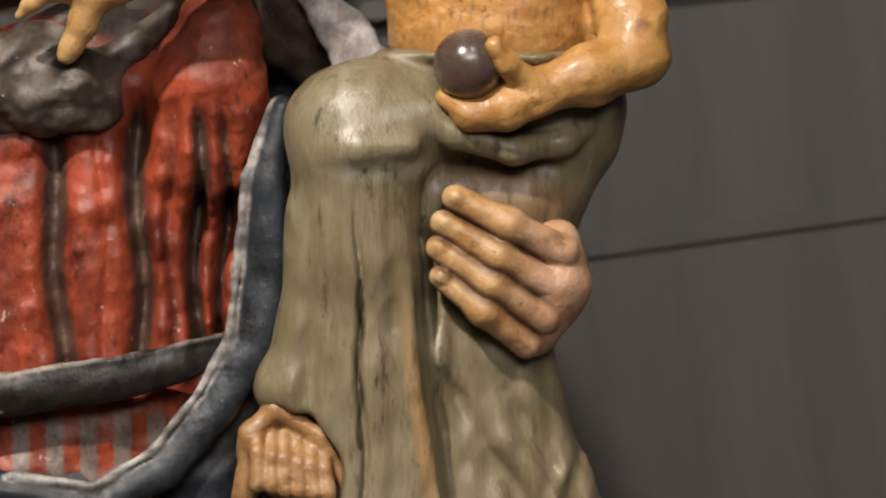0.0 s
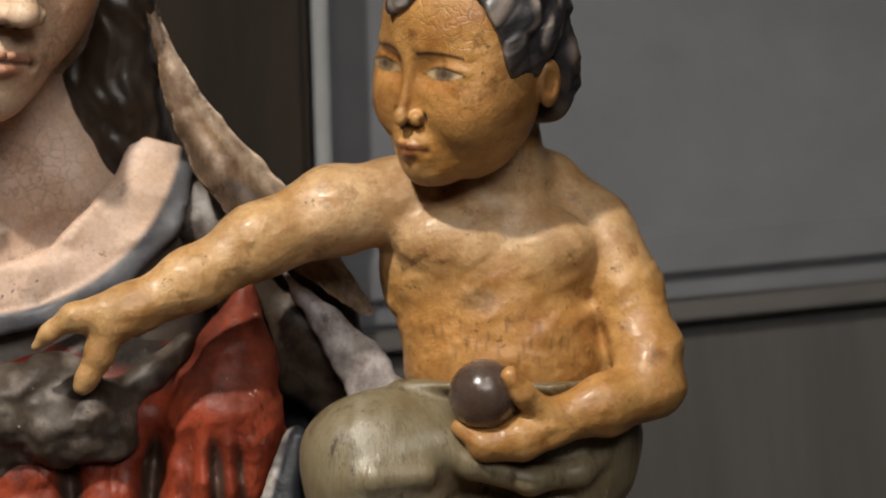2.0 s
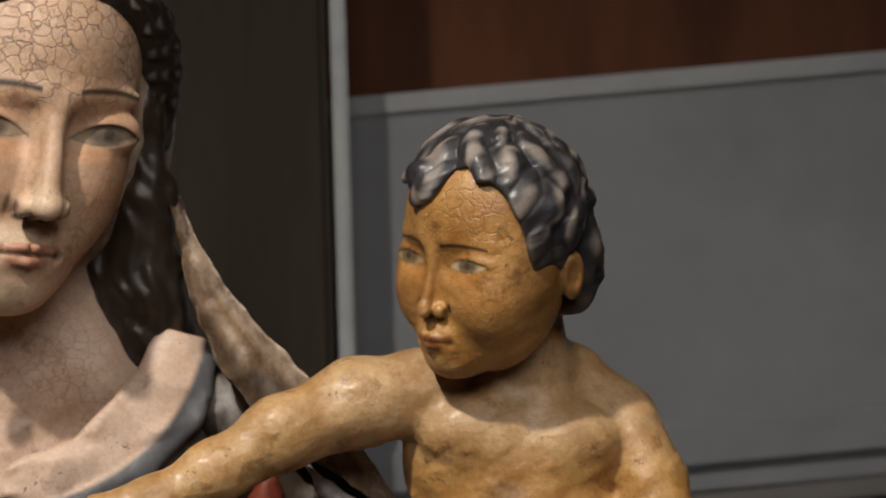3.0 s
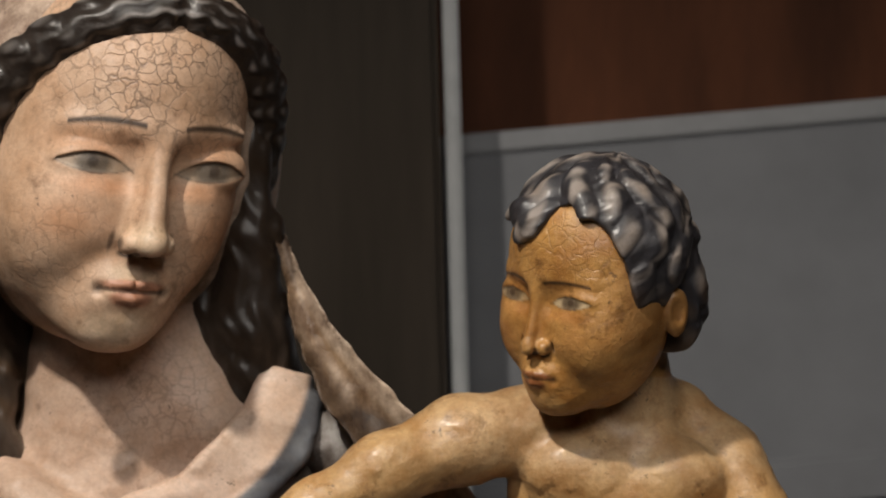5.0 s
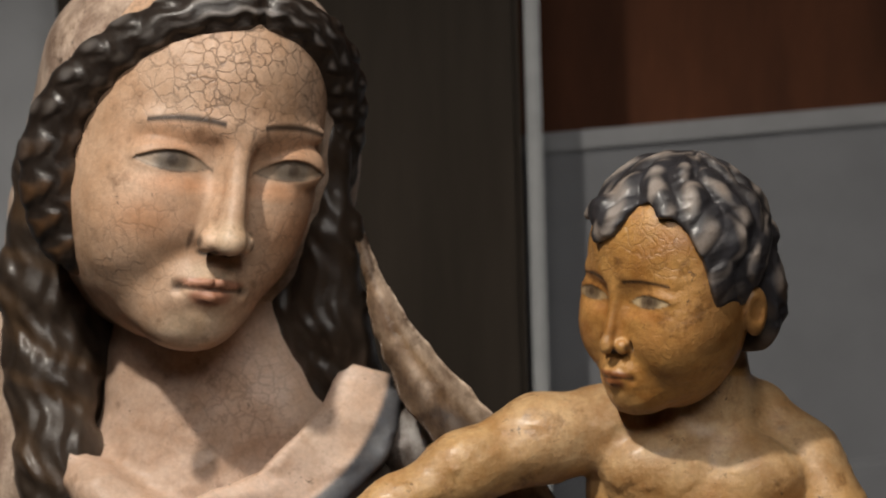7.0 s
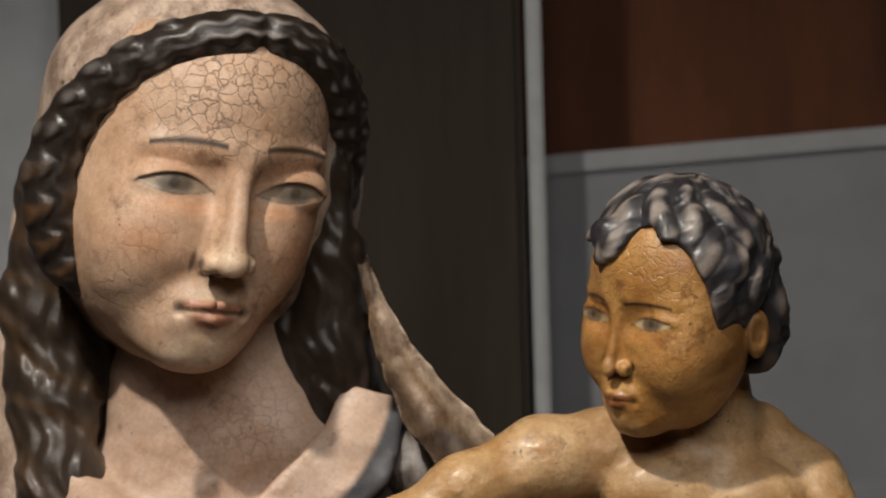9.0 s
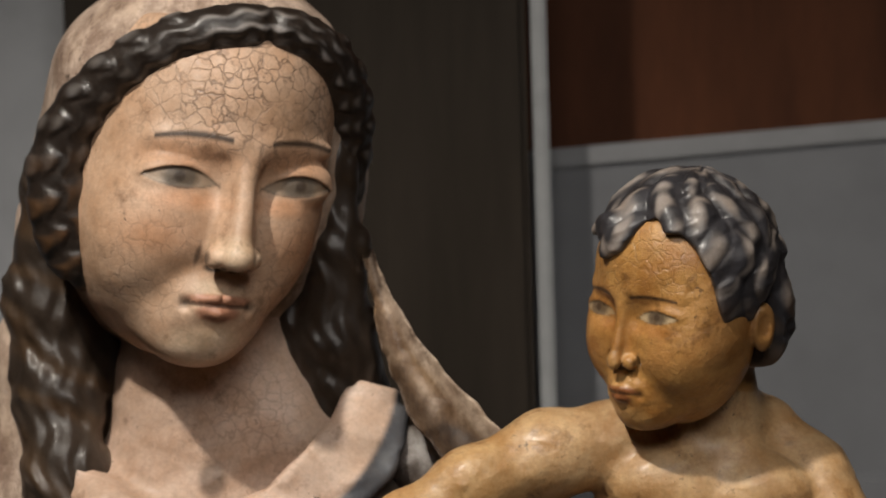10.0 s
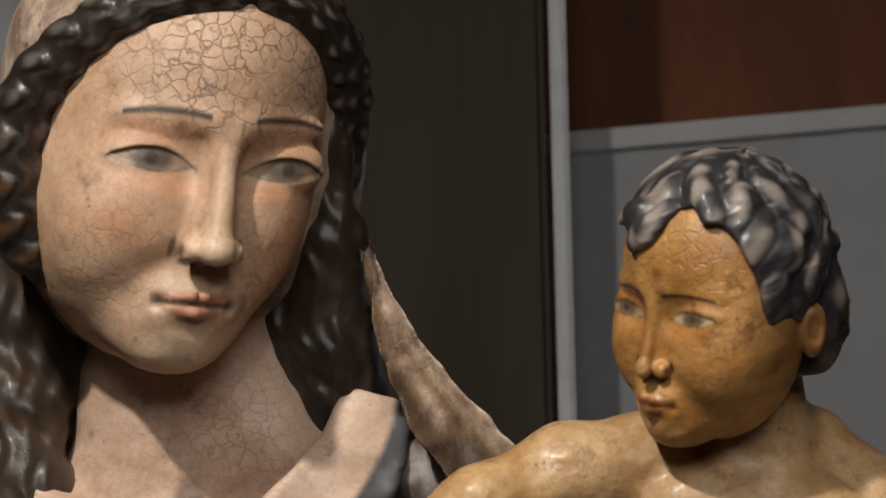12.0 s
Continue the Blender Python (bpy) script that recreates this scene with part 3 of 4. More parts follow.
def breast_paint(x, y, z):
    c = tuple(np.broadcast_to(b, x.shape) for b in (0.56, 0.40, 0.31))
    white = (0.63, 0.475, 0.385)
    c = blend(c, white, np.clip(-(z + 9.5) * 0.5, 0, 1))
    c = blend(c, white, np.clip((x + 8.8 + 0.55 * (z + 9.0)) * 0.8, 0, 1))
    hem = np.hypot((x + 13.0) / 1.08, (z + 4.6) * 1.02) - 8.4
    c = blend(c, (0.07, 0.075, 0.09), np.clip(hem / 0.25, 0, 1))
    c = blend(c, (0.10, 0.085, 0.075), np.clip((hem - 1.0) / 0.4, 0, 1))
    c = blend(c, (0.12, 0.075, 0.05), 0.8 * spotw(x, z, -12.1, -9.6, 0.6, 0.8, 0.5))
    return (*c, 0.12 + 0.35 * spotw(x, z, -10.5, -7.0, 2.5, 2.5, 0.8))


shell(breast, (-25, 0.0, -20), (3, 13, 0), 0.13, "flesh", breast_paint)


# the mother's shoulder and sleeve behind the child
def sleeve_fold(p):
    return ribbon(p, [(0.6, -10.9, 2.8, 0.15), (2.5, -13.1, 2.4, 0.65), (4.3, -15.4, 2.2, 1.25), (5.2, -16.8, 2.2, 1.3)], 0.3, -0.3, 0.1)


def sleeve(p):
    f = chain(p, [(-3.6, -7.6, 5.8, 1.5), (-1.0, -10.8, 6.0, 2.2), (1.8, -13.9, 5.6, 2.3), (4.2, -16.6, 5.0, 2.0)], 1.2)
    f = f - 0.12 * np.sin(1.5 * (p[0] + p[2]) + 0.8)
    return smin(f, sleeve_fold(p), 0.2) + facets(p, 0.1, 1.2) - chisel(p, 0.08, 1.2)


def sleeve_paint(x, y, z):
    # dark brown lower down paints the shade under the child's arm
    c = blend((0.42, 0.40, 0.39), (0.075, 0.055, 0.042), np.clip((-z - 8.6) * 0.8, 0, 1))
    pale = np.clip(1.3 - sleeve_fold((x, y, z)) / 0.2, 0, 1)
    mottle = 0.5 + 0.5 * np.sin(2.1 * x + 3.0 * np.sin(1.3 * z)) * np.sin(2.9 * z + x)
    return (*blend(c, blend((0.56, 0.53, 0.54), (0.36, 0.33, 0.34), mottle), pale), 0.05)


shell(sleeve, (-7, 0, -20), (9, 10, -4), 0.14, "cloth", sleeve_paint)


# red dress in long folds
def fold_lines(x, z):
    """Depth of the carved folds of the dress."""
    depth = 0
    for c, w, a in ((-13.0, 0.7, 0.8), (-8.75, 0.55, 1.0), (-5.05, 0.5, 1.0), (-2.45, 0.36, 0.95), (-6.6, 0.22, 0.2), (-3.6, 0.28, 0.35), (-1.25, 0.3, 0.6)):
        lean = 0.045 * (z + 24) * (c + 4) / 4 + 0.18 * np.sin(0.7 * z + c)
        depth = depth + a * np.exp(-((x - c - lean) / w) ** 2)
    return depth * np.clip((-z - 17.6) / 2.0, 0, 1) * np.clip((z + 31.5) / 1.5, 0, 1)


def red_dress(p):
    f = chain(p, [(-8.5, -20.5, 5.4, 8.2), (-8.2, -25, 5.2, 8.8), (-8.2, -36, 4.2, 9.4)], 1.5, 0.66)
    f = smin(f, chain(p, [(-0.9, -12.0, 3.6, 0.6), (-1.4, -14.8, 2.7, 1.5), (-1.9, -17.6, 1.9, 2.3), (-2.2, -20.5, 1.7, 2.6)], 1.6), 1.2)
    return f + fold_lines(p[0], p[2]) - chisel(p, 0.11, 1.0) - chisel(p, 0.05, 2.3)


def red_paint(x, y, z):
    c = tuple(np.broadcast_to(b, x.shape) for b in (0.31, 0.055, 0.024))
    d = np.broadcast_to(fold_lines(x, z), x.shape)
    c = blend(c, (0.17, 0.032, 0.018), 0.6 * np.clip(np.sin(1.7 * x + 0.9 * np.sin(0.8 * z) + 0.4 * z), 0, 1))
    # shade put into the paint: in the fold grooves, then below the arm
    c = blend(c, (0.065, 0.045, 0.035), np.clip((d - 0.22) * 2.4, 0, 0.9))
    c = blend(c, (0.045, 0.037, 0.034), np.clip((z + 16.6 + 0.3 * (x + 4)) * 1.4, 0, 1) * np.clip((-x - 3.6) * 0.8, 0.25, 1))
    c = blend(c, (0.20, 0.15, 0.13), np.clip((-z - 31.6) * 1.5, 0, 1) * (np.sin(4.2 * x + 1.0) > -0.15))
    return (*c, 0.05)


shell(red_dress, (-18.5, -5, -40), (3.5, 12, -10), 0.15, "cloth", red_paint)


# crumpled dark cloth under the child's hand
def dark_cloth(p):
    f = ell(p, at(-9.6, -16.7, 0.6), (3.4, 1.9, 2.2), 10)
    f = smin(f, chain(p, [(-13.5, -17.0, 1.0, 2.2), (-9.0, -17.6, 0.4, 1.6), (-6.8, -18.4, 0.4, 1.1)], 1.0), 1.0)
    f = smin(f, chain(p, [(-7.0, -16.6, 1.0, 0.8), (-5.2, -15.6, 1.6, 0.6), (-3.6, -14.2, 2.4, 0.5)], 1.0), 0.6)
    f = smin(f, chain(p, [(-12.0, -19.5, 1.0, 0.8), (-9.9, -18.6, 0.3, 0.7)], 0.5), 0.6)
    return f + facets(p, 0.12, 1.0) - chisel(p, 0.22, 1.0) - chisel(p, 0.06, 2.4)


shell(dark_cloth, (-17.5, -3, -21.5), (1, 5, -10.5), 0.12, "cloth", lambda x, y, z: (*blend((0.085, 0.068, 0.055), (0.26, 0.225, 0.20), 0.7 * np.clip(1.5 * np.sin(2.3 * x + 1.1 * z) * np.sin(2.6 * z - x) - 0.2, 0, 1)), 0.05))


# the hem band, the mantle's rim and the lap below
def hem_band(p):
    f = ribbon(p, [(-17, -31.6, -1.4, 1.0), (-11.3, -31.3, -2.3, 1.0), (-6.0, -30.6, -2.5, 0.95), (-3.0, -29.8, -1.9, 0.8), (-0.6, -29.1, -0.5, 0.6)], 0.5, -0.3)
    f = smin(f, chain(p, [(-17, -30.7, -1.8, 0.18), (-11.3, -30.4, -2.7, 0.18), (-6.0, -29.75, -2.9, 0.18), (-3.0, -29.05, -2.3, 0.18), (-0.6, -28.6, -0.9, 0.16)], 0.2), 0.1)
    return f - chisel(p, 0.06, 1.4)


shell(hem_band, (-19, -5, -34), (0, 1.5, -27.5), 0.12, "cloth", lambda x, y, z: (*blend((0.018, 0.015, 0.014), (0.34, 0.29, 0.26), np.clip((z + 30.68 - 0.172 * (x + 11.3) + 0.006 * (x + 6) ** 2 - 0.62) * 6, 0, 1)), 0.03))


def mantle_rim(p):
    return chain(p, [(1.0, -18.3, 0.2, 0.2), (-0.35, -21.5, -0.9, 0.22), (-0.7, -25.5, -1.3, 0.22), (-1.1, -28.8, -1.8, 0.22), (-2.5, -31.2, -2.4, 0.22), (-4.5, -33.8, -3.1, 0.22), (-7.2, -35.5, -3.5, 0.22), (-11.0, -34.9, -3.3, 0.2)], 0.2)


def mantle(p):
    f = ribbon(p, [(1.3, -18.4, 0.4, 0.5), (0.55, -21.5, -0.4, 0.95), (0.45, -25.5, -0.8, 1.15), (0.0, -29.0, -1.3, 1.15), (-1.7, -31.8, -1.9, 1.0), (-4.0, -34.6, -2.6, 0.9), (-7.0, -36.3, -3.0, 0.8), (-11.0, -35.6, -2.8, 0.7), (-16.0, -33.0, -2.2, 0.7)], 0.5, -0.4, -0.2)
    f = smin(f, chain(p, [(1.2, -24, 1.0, 1.4), (0.4, -31, 0.6, 2.0), (-2.0, -35.0, 0.0, 2.2), (-3.0, -39.0, 0.0, 3.0)], 0.7), 0.4)
    f = smin(f, mantle_rim(p), 0.12)
    return f - chisel(p, 0.05, 1.2)


def mantle_paint(x, y, z):
    c = tuple(np.broadcast_to(b, x.shape) for b in (0.022, 0.027, 0.036))
    worn = 0.65 + 0.35 * np.sin(2.7 * z + 1.5 * np.sin(5.1 * z))
    c = blend(c, (0.42, 0.40, 0.39), worn * np.clip(1.2 - mantle_rim((x, y, z)) / 0.16, 0, 1))
    return (*c, 0.03)


shell(mantle, (-18, -5, -43), (4, 4, -17), 0.13, "cloth", mantle_paint)


def skirt(p):
    f = chain(p, [(-9, -39, 3.0, 8.0), (-8, -50, 2.0, 9.5), (-8, -60, 2.0, 10.5)], 2.0, 0.8)
    f = smin(f, chain(p, [(6, -42, 4.0, 8.5), (6, -60, 4.0, 9.5)], 2.0, 0.7), 2.0)
    f = smin(f, chain(p, [(-20, -17, 9.0, 5.5), (-22, -32, 7.0, 7.0), (-20, -58, 7.0, 8.5)], 2.0, 0.8), 2.0)
    f = smin(f, chain(p, [(2, -16, 10.0, 3.5), (6, -30, 9.0, 6.5), (6, -58, 8.0, 9)], 2.0, 0.8), 2.0)
    f = f - 0.35 * np.sin(1.1 * p[0] + 0.06 * p[2]) * np.clip((-p[2] - 36) / 6, 0, 1)
    return smax(f, -62.0 - p[2], 0.4)


shell(skirt, (-32, -9, -63), (18, 18, -10), 0.35, "cloth", lambda x, y, z: (0.050, 0.055, 0.068, 0.2))


# ---- the child ----
def child_body(p):
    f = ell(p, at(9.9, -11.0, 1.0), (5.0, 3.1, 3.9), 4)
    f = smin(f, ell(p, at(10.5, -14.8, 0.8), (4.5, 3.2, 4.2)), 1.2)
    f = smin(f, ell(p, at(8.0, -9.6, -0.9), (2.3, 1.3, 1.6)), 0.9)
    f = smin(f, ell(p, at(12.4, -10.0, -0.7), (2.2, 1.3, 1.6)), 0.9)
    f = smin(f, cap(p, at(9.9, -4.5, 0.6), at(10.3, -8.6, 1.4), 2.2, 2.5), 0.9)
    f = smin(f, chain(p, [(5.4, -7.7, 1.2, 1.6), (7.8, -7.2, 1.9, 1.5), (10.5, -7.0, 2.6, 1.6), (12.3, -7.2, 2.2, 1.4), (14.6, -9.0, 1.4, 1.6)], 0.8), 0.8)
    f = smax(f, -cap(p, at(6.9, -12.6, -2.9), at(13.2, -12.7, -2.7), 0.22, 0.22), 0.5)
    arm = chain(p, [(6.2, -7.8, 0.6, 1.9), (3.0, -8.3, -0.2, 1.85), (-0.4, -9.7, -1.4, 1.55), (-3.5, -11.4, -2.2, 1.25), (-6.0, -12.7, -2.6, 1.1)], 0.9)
    f = smin(f, arm, 0.7)
    paw = chain(p, [(-5.8, -12.6, -2.6, 1.1), (-7.0, -13.1, -2.8, 1.15)], 0.5)
    paw = smin(paw, chain(p, [(-7.0, -12.8, -3.0, 0.85), (-8.6, -13.0, -3.0, 0.65), (-9.7, -13.7, -2.8, 0.42), (-10.3, -14.3, -2.6, 0.25)], 0.4), 0.4)
    paw = smin(paw, chain(p, [(-6.9, -13.4, -3.0, 0.85), (-7.5, -14.6, -3.1, 0.62), (-8.0, -15.7, -3.0, 0.48), (-8.25, -16.1, -3.0, 0.38)], 0.4), 0.35)
    f = smin(f, paw, 0.4)
    other = chain(p, [(14.75, -9.5, 1.0, 1.75), (15.9, -11.8, 0.4, 1.62), (16.9, -14.6, -0.8, 1.45), (17.1, -16.2, -1.5, 1.4), (15.0, -17.0, -2.6, 1.25), (12.6, -17.8, -3.2, 1.05)], 0.7)
    f = smin(f, chain(p, [(14.3, -11.5, 1.6, 1.2), (15.0, -16.0, 1.2, 1.5)], 0.5), 0.5)
    f = smin(f, other, 0.45)
    hold = chain(p, [(12.6, -17.8, -3.2, 1.0), (11.2, -18.5, -3.6, 0.95), (9.6, -18.75, -3.6, 0.7), (8.5, -18.0, -3.2, 0.5)], 0.4)
    hold = smin(hold, chain(p, [(12.2, -17.3, -3.6, 0.75), (11.3, -16.6, -4.3, 0.55), (10.75, -15.7, -4.6, 0.42)], 0.3), 0.3)
    f = smin(f, hold, 0.35)
    return f - chisel(p, 0.05, 0.9) + facets(p, 0.10, 0.8) + facets(p, 0.05, 1.9)


def ochre_paint(x, y, z):
    c = tuple(np.broadcast_to(b, x.shape) for b in (0.47, 0.26, 0.088))
    # pinkish light on shoulders and arm tops, put into the paint
    c = blend(c, (0.57, 0.39, 0.22), np.clip((z + 11.5) * 0.35, 0, 0.85) * (z < -5.5))
    c = blend(c, (0.53, 0.335, 0.155), 0.8 * np.clip(1 - (x - 0.5) / 3, 0, 1))
    c = blend(c, (0.50, 0.25, 0.075), 0.7 * spotw(x, z, 9.5, -13.8, 3.8, 1.6, 0.8))
    # small dark stain, painted for the shadow line under the chest
    c = blend(c, (0.10, 0.06, 0.03), 0.5 * spotw(x, z, 9.3, -12.2, 0.8, 0.5, 0.8))
    scratch = np.clip(np.sin(9.0 * x + 1.5 * np.sin(2.3 * x)) * np.sin(2.6 * z + 5.0 * np.sin(1.7 * x)) - 0.55, 0, 0.4)
    c = blend(c, (0.08, 0.045, 0.02), 1.1 * scratch * spotw(x, z, 9.8, -14.2, 4.2, 1.5, 0.6))
    return (*c, 0.08)


shell(child_body, (-11.5, -5.6, -20.5), (19.5, 5.5, -2.5), 0.11, "varnish", ochre_paint)
shell(lambda p: ball(p, at(9.6, -16.55, -3.4), 1.58), (7.5, -5.5, -18.7), (11.7, -1.2, -14.4), 0.1, "wood", lambda x, y, z: (*blend((0.085, 0.06, 0.05), (0.16, 0.075, 0.03), np.clip((-z - 16.5) * 0.7, 0, 1)), 0.1))

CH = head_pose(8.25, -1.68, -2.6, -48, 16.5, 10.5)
CS = 0.60


def scaled(p):
    return tuple(np.asarray(a) / np.float32(CS) for a in p)


def child_face(p):
    q = scaled(p)
    q = (q[0] / np.float32(1.09), q[1], np.where(q[2] < 0, q[2] / np.float32(1.06), q[2]))
    f = carved_face(q, 0.15, 0.0, ((0, 1.8, 2.5), (5.95, 6.5, 6.4)), 0.66, 0.12)
    ear = ell(q, (5.85, 3.3, -1.3), (0.65, 1.1, 1.75))
    ear = smax(ear, -ell(q, (6.55, 3.0, -1.1), (0.5, 0.6, 0.95)), 0.3)
    return smin(f, ear, 0.3) * CS - chisel(p, 0.03) + facets(p, 0.03, 1.3)


def child_face_paint(x, y, z):
    x, y, z = x / CS / 1.09, y / CS, np.where(z < 0, z / 1.06, z) / CS
    *c, crack = face_paint(x, y, z, OCHRE, (0.27, 0.10, 0.04), (0.045, 0.022, 0.012), (0.45, 0.20, 0.06), (0.11, 0.08, 0.055), (0.50, 0.41, 0.27), 0.35, 0.0, 1.45, (0.50, 0.30, 0.12))
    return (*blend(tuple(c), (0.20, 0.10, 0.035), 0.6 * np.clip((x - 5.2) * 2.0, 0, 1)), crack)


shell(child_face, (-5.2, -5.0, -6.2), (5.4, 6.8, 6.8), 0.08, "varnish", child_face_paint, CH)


HAIRLINE = ((-180, -5.0), (-120, -4.0), (-90, 2.0), (-55, 5.4), (-28, 4.7), (-12, 4.2), (0, 4.6), (9, 6.1), (26, 6.9), (44, 6.2),
            (58, 4.6), (64, 3.0), (71, 0.2), (77, -3.4), (89, -3.6), (96, -0.2), (104, 0.7), (113, 0.2), (121, -4.6), (180, -5.2))


def child_hair(p):
    """Short carved locks combed from the crown, with a forelock and a clear edge on the brow."""
    x, y, z = scaled(p)
    f = ell((x, y, z), (0.1, 1.9, 2.6), (7.1, 6.9, 7.1))
    f = smin(f, ell((x, y, z), (4.3, 4.6, -0.9), (2.9, 2.8, 3.8)), 1.0)
    f = smin(f, ell((x, y, z), (-1.7, -3.7, 5.5), (1.5, 1.15, 1.7)), 0.5)
    th = np.degrees(np.arctan2(x, 1.5 - y))
    edge = np.interp(th, [a for a, _ in HAIRLINE], [b for _, b in HAIRLINE]).astype(np.float32)
    k = curls(x, y, z)
    return smax(f - 0.45 * k, (edge - 0.5 * k - z) * 0.8, 0.4) * CS + facets(p, 0.10, 1.6) - chisel(p, 0.03, 2.0)


def curls(x, y, z):
    ph = np.arctan2(x - 0.5, 3.5 - y)
    rho = np.arctan2(np.sqrt((x - 0.5) ** 2 + (y - 3.5) ** 2), z - 2.0)
    lock = np.abs(np.sin(6.5 * ph + 1.3 * np.sin(4.6 * rho) + 0.5)) - 0.55
    wave = np.abs(np.sin(5.4 * rho + 1.1 * np.sin(6.5 * ph + 1.0) + 0.6)) - 0.5
    fine = np.sin(21.0 * ph + 3.0 * np.sin(5.0 * rho)) * 0.12
    return lock * np.clip(rho * 1.2, 0.2, 0.9) + 0.75 * wave + fine * np.clip(rho, 0, 1)


def curl_paint(x, y, z):
    x, y, z = x / CS, y / CS, z / CS
    k = curls(x, y, z)
    worn = np.clip(0.35 + np.sin(1.9 * x + 1.2 * z) * np.sin(1.5 * y - 1.7 * z + 1.0) + 0.5 * np.sin(4.1 * x - 3.3 * y + 2.0 * z), 0, 1)
    # painted grey highlights on the ridges, broken into worn patches; brownish ones low down
    c = blend((0.030, 0.029, 0.034), (0.30, 0.265, 0.245), np.clip((k + 0.1) * 1.8, 0, 0.95) * worn * np.clip((z + 1.0) / 4.0, 0.15, 1))
    c = blend(c, (0.13, 0.075, 0.035), 0.6 * np.clip(k, 0, 1) * np.clip((2.0 - z) / 3.0, 0, 1))
    return (*c, 0.06)


shell(child_hair, (-6.2, -5.0, -5.0), (6.6, 8.6, 7.8), 0.07, "hair", curl_paint, CH)


# the child's olive robe over its knees
def robe_folds(p):
    x, z = p[0], p[2]
    d = 0
    low = np.clip((-z - 21) / 3, 0, 1)
    for c, w, a, s in ((4.55, 0.16, 0.45, -0.02), (7.3, 0.5, 0.45, -0.10), (5.9, 0.35, 0.15, 0.0), (2.9, 0.4, 0.18, 0.06)):
        d = d + a * np.exp(-((x - c - s * (z + 24) - 0.12 * np.sin(0.9 * z)) / w) ** 2) * low
    for c, w, a in ((10.2, 0.5, 0.35), (12.4, 0.5, 0.3)):
        d = d + a * np.exp(-((x - c + 0.62 * (z + 33)) / w) ** 2) * np.clip((-z - 29.5) / 1.5, 0, 1)
    return d


def robe(p):
    f = ell(p, at(4.9, -19.3, -1.6), (3.5, 3.0, 2.9))
    f = smin(f, chain(p, [(2.9, -20.5, -3.7, 0.5), (4.6, -20.3, -4.8, 0.5), (6.9, -20.2, -4.5, 0.5)], 0.5), 0.9)
    f = smin(f, chain(p, [(5.9, -18.9, -1.4, 2.5), (10.5, -17.8, 1.4, 2.9)], 1.0), 1.0)
    f = smin(f, chain(p, [(4.6, -20.0, -2.5, 2.9), (4.7, -25.0, -2.3, 2.85), (4.9, -30.0, -1.7, 3.5), (5.0, -38.0, -1.3, 5.0)], 1.2, 0.8), 0.8)
    f = smin(f, chain(p, [(9.0, -25, 0.4, 3.2), (10.0, -31.0, 0.6, 3.4), (12.0, -39, 0.6, 4.6)], 1.2, 0.8), 1.0)
    f = smin(f, ell(p, at(12.2, -18.6, 1.2), (4.6, 3.3, 2.6), -8), 0.8)
    f = smin(f, chain(p, [(14.2, -19.6, 0.8, 2.3), (12.6, -22.6, 1.0, 2.0), (12.5, -27.0, 1.0, 2.0)], 0.9), 0.7)
    roll = chain(p, [(6.9, -18.2, -3.4, 0.45), (8.9, -19.7, -3.2, 0.6), (11.6, -20.4, -2.6, 0.65), (14.0, -20.0, -1.8, 0.55), (15.9, -18.6, -0.6, 0.4)], 0.4)
    f = smin(f, roll, 0.35)
    f = smin(f, chain(p, [(8.2, -22.5, 0.2, 2.4), (12.0, -22.6, 0.3, 2.3)], 0.6), 0.6)
    f = smax(f, -chain(p, [(8.8, -21.3, -3.5, 0.35), (11.2, -21.9, -3.2, 0.55), (13.8, -22.2, -2.2, 0.5)], 0.4), 0.5)
    rim = chain(p, [(6.2, -15.9, -1.4, 0.6), (9.6, -15.9, -2.6, 0.6), (12.6, -15.9, -2.6, 0.6), (15.0, -16.0, -1.0, 0.6)], 0.6)
    f = smin(f, smax(rim, p[2] + 15.8, 0.2), 0.5)
    # the hem flares over the foot; raised folds sweep down
    f = smin(f, chain(p, [(2.7, -23.5, -2.2, 1.0), (2.5, -28.0, -2.5, 1.3), (1.5, -31.0, -2.8, 1.3), (2.8, -32.6, -3.4, 0.9), (4.4, -36.0, -3.6, 0.8)], 0.8), 0.7)
    f = smin(f, chain(p, [(6.7, -26.0, -4.0, 0.3), (7.3, -31.0, -4.2, 0.42), (8.6, -38.0, -4.4, 0.5)], 0.5), 0.6)
    for u, v in ((8.4, -33.6), (8.9, -31.0)):
        f = smin(f, chain(p, [(u, v, -1.6, 0.2), (u + 1.9, v - 2.6, -2.2, 0.3), (u + 4.4, v - 4.6, -1.8, 0.3)], 0.6), 1.2)
    # hollow over the foot
    f = smax(f, -ell(p, at(1.3, -35.0, -4.6), (2.5, 3.2, 2.9), -25), 0.3)
    return f + robe_folds(p) - chisel(p, 0.03, 0.8) + facets((p[0], p[1], 0.4 * p[2]), 0.07, 1.1) - 0.05 * np.sin(4.7 * p[0] + 0.7 * np.sin(0.8 * p[2])) * np.clip((-p[2] - 20.5) / 2, 0, 1)


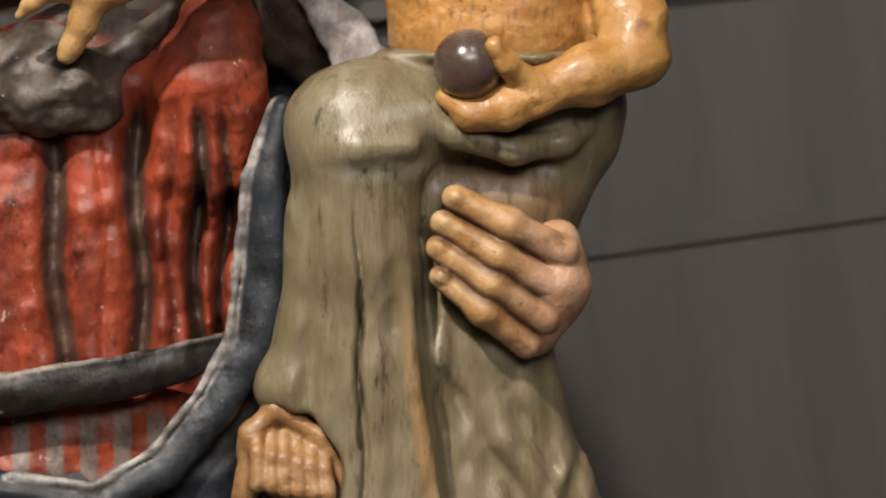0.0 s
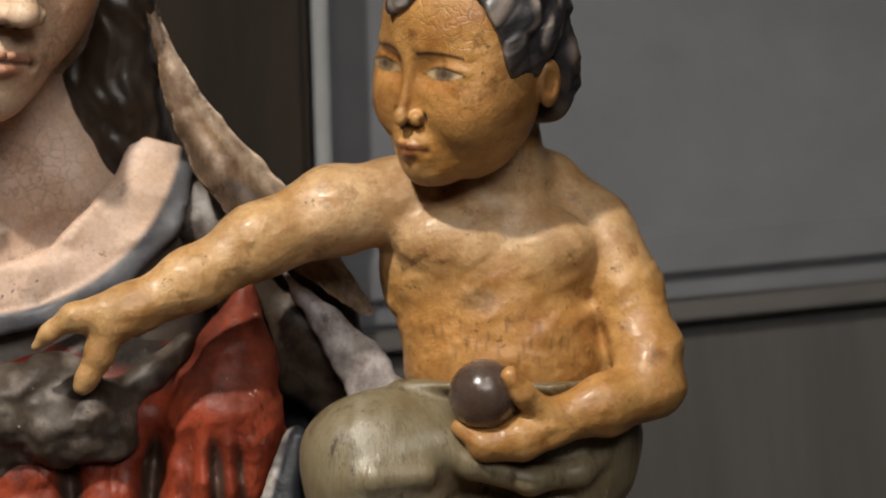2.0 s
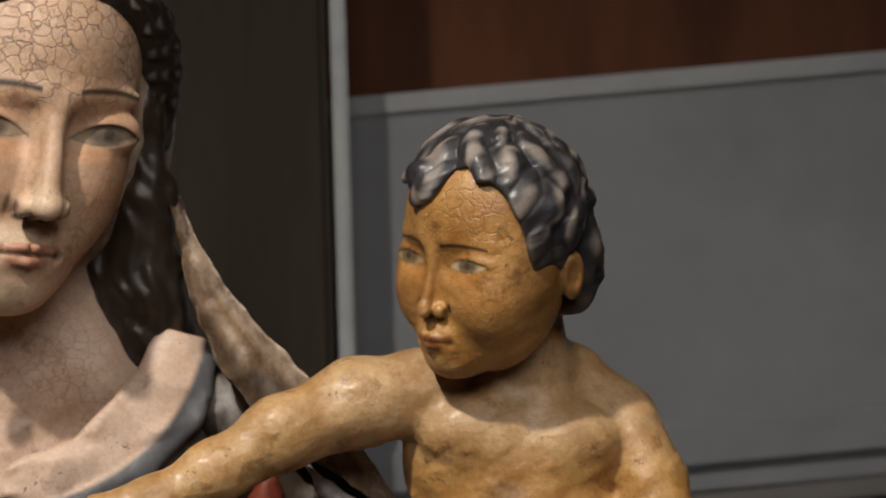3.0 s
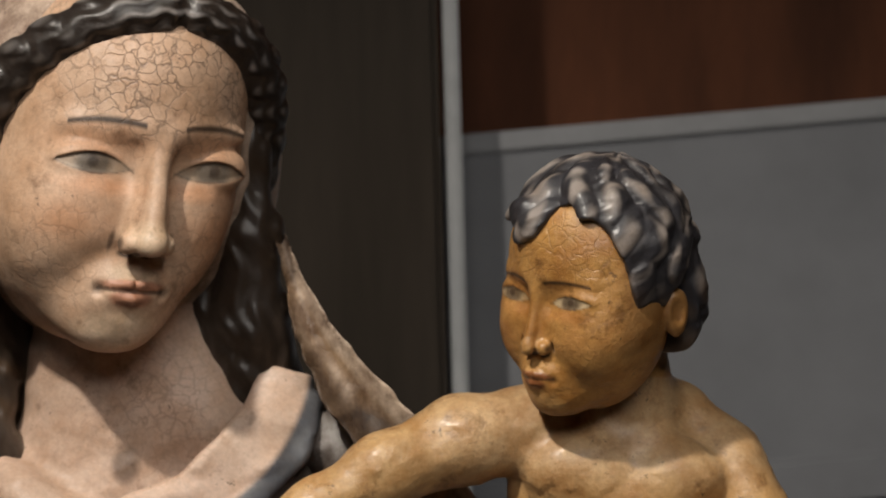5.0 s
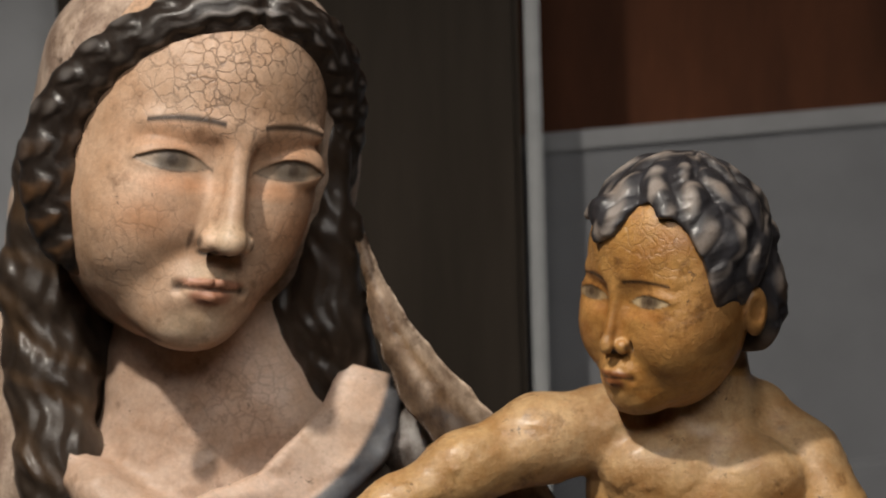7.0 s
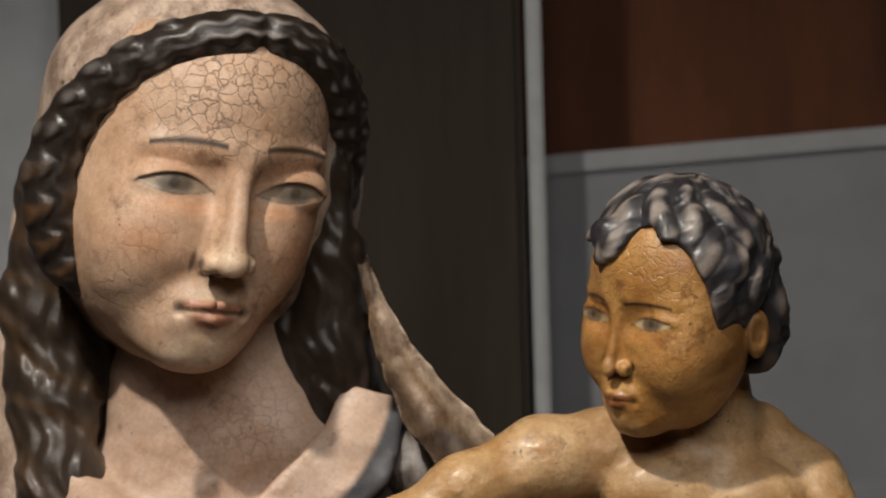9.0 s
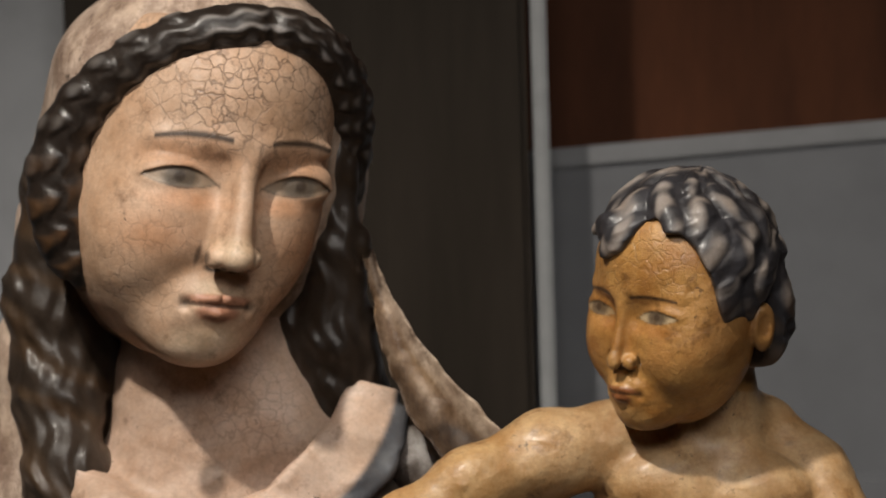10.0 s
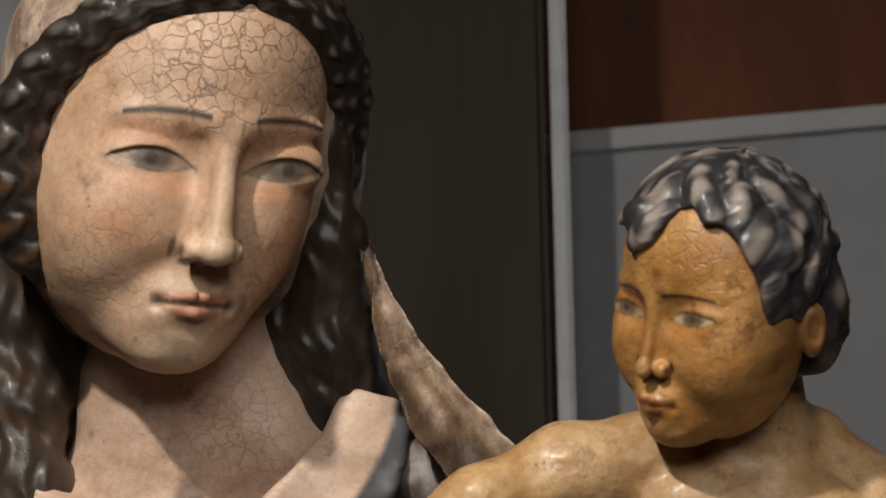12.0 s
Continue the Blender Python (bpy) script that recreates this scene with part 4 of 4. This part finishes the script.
def robe_paint(x, y, z):
    c = tuple(np.broadcast_to(b, x.shape) for b in (0.215, 0.182, 0.115))
    # highlights on the knee's edge and top, put into the paint
    c = blend(c, (0.44, 0.41, 0.32), 0.8 * spotw(x, z, 5.9, -20.8, 2.2, 0.45, 0.9))
    c = blend(c, (0.36, 0.34, 0.27), 0.6 * (spotw(x, z, 4.0, -17.8, 0.3, 1.2, 0.9) + spotw(x, z, 6.6, -18.2, 1.3, 0.3, 0.9, 10)))
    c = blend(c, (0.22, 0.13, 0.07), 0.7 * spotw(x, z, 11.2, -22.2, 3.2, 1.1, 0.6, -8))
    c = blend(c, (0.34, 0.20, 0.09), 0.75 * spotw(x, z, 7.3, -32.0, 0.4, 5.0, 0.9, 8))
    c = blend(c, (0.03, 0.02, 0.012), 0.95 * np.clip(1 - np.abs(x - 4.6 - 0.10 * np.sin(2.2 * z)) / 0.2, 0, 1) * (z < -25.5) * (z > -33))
    c = blend(c, (0.34, 0.25, 0.17), 0.7 * np.clip((x - 14.2) * 0.8, 0, 1) * (z < -28))
    return (*c, 0.15)


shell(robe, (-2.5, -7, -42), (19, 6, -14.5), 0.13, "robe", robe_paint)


# gilded foot of the child and the mother's hand round its hip
def foot(p):
    f = ell(p, at(1.6, -34.3, -2.2), (2.5, 1.7, 1.9), 30)
    for i in range(6):
        f = smin(f, chain(p, [(0.2 + 0.56 * i, -32.8 - 0.16 * i, -3.4, 0.34), (0.15 + 0.6 * i, -34.0 - 0.16 * i, -4.3, 0.38), (0.1 + 0.64 * i, -35.4 - 0.1 * i, -4.6, 0.40)], 0.2), 0.08)
    f = smin(f, chain(p, [(-0.5, -36.8, -3.2, 0.6), (-0.2, -33.2, -3.6, 0.5), (0.9, -32.0, -3.4, 0.45), (3.0, -33.3, -3.6, 0.4), (4.2, -35.6, -3.6, 0.4)], 0.4), 0.2)
    return f - chisel(p, 0.05, 1.5)


shell(foot, (-2.5, -6, -39), (6, 1, -30.5), 0.1, "varnish", lambda x, y, z: (0.36, 0.205, 0.09, 0.2))


def fingers(p):
    """The four straight flat fingers, one field each."""
    rows = ((8.95, -22.5, 13.9, -25.0, 0.70), (8.45, -23.65, 13.5, -26.6, 0.72), (8.25, -24.75, 13.0, -28.0, 0.70), (8.35, -26.1, 12.2, -29.1, 0.64))
    return [chain(p, [(a, b, -3.1, r * 0.8), (0.5 * (a + c), 0.5 * (b + d), -3.35, r * 0.98), (c, d, -2.5, r * 1.05)], 0.6) for a, b, c, d, r in rows]


def big_hand(p):
    """Fingers side by side, running into the smooth back of the hand."""
    f = chain(p, [(13.5, -24.7, -1.3, 1.2), (13.5, -26.4, -1.6, 1.4), (12.5, -28.4, -1.4, 1.3)], 1.2)
    nails = ((8.95, -22.5), (8.45, -23.65), (8.25, -24.75), (8.35, -26.1))
    for g, (u, v) in zip(fingers(p), nails):
        f = smin(f, smin(g, ell(p, at(u + 0.1, v, -3.5), (0.42, 0.3, 0.34), 30), 0.08), 0.06)
    return f - chisel(p, 0.03, 1.4)


def hand_paint(x, y, z):
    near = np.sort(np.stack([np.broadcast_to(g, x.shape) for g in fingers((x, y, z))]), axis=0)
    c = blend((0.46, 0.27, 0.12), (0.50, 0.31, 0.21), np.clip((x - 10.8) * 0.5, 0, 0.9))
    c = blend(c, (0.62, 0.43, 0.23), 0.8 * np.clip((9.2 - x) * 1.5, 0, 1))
    # shade between neighbouring fingers, painted where two are about equally near
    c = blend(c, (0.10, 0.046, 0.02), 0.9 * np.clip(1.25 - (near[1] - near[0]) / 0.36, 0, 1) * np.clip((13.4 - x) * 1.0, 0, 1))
    return (*c, 0.1)


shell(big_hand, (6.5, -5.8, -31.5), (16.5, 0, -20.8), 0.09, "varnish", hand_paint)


def build_statue():
    """All carved areas as one mesh."""
    kinds = list(MATS)
    V, Q, M, C, base = [], [], [], [], 0
    for v, q, kind, rgba in SHELLS:
        V.append(v)
        Q.append(q + base)
        M.append(np.full(len(q), kinds.index(kind), np.int32))
        C.append(rgba)
        base += len(v)
    V, Q, M, C = np.concatenate(V), np.concatenate(Q), np.concatenate(M), np.concatenate(C)
    V = np.stack([V[:, 0] / 100, V[:, 1] / 100, V[:, 2] / 100 + 0.62], 1)
    me = bpy.data.meshes.new("statue")
    me.vertices.add(len(V))
    me.vertices.foreach_set("co", V.astype(np.float32).ravel())
    me.loops.add(Q.size)
    me.loops.foreach_set("vertex_index", Q.astype(np.int32).ravel())
    me.polygons.add(len(Q))
    me.polygons.foreach_set("loop_start", np.arange(0, Q.size, 4, dtype=np.int32))
    me.polygons.foreach_set("material_index", M)
    me.update(calc_edges=True)
    me.polygons.foreach_set("use_smooth", np.ones(len(Q), bool))
    layer = me.attributes.new("paint", "FLOAT_COLOR", "POINT")
    layer.data.foreach_set("color", C.astype(np.float32).ravel())
    for k in kinds:
        me.materials.append(MATS[k])
    me.validate()
    ob = new("statue", me)
    ob.matrix_world = pose(0, D, EYE - 0.62, 0, 0, 0)
    return tagged(ob, "cracked painted wooden statue of a seated mother holding a child", "statue")


build_statue()
tagged(box("plinth", -0.42, 0.26, D - 0.16, D + 0.26, 0.0, EYE - 0.62, PLINTH, bevel=0.006), "grey painted museum plinth under the statue", "plinth")
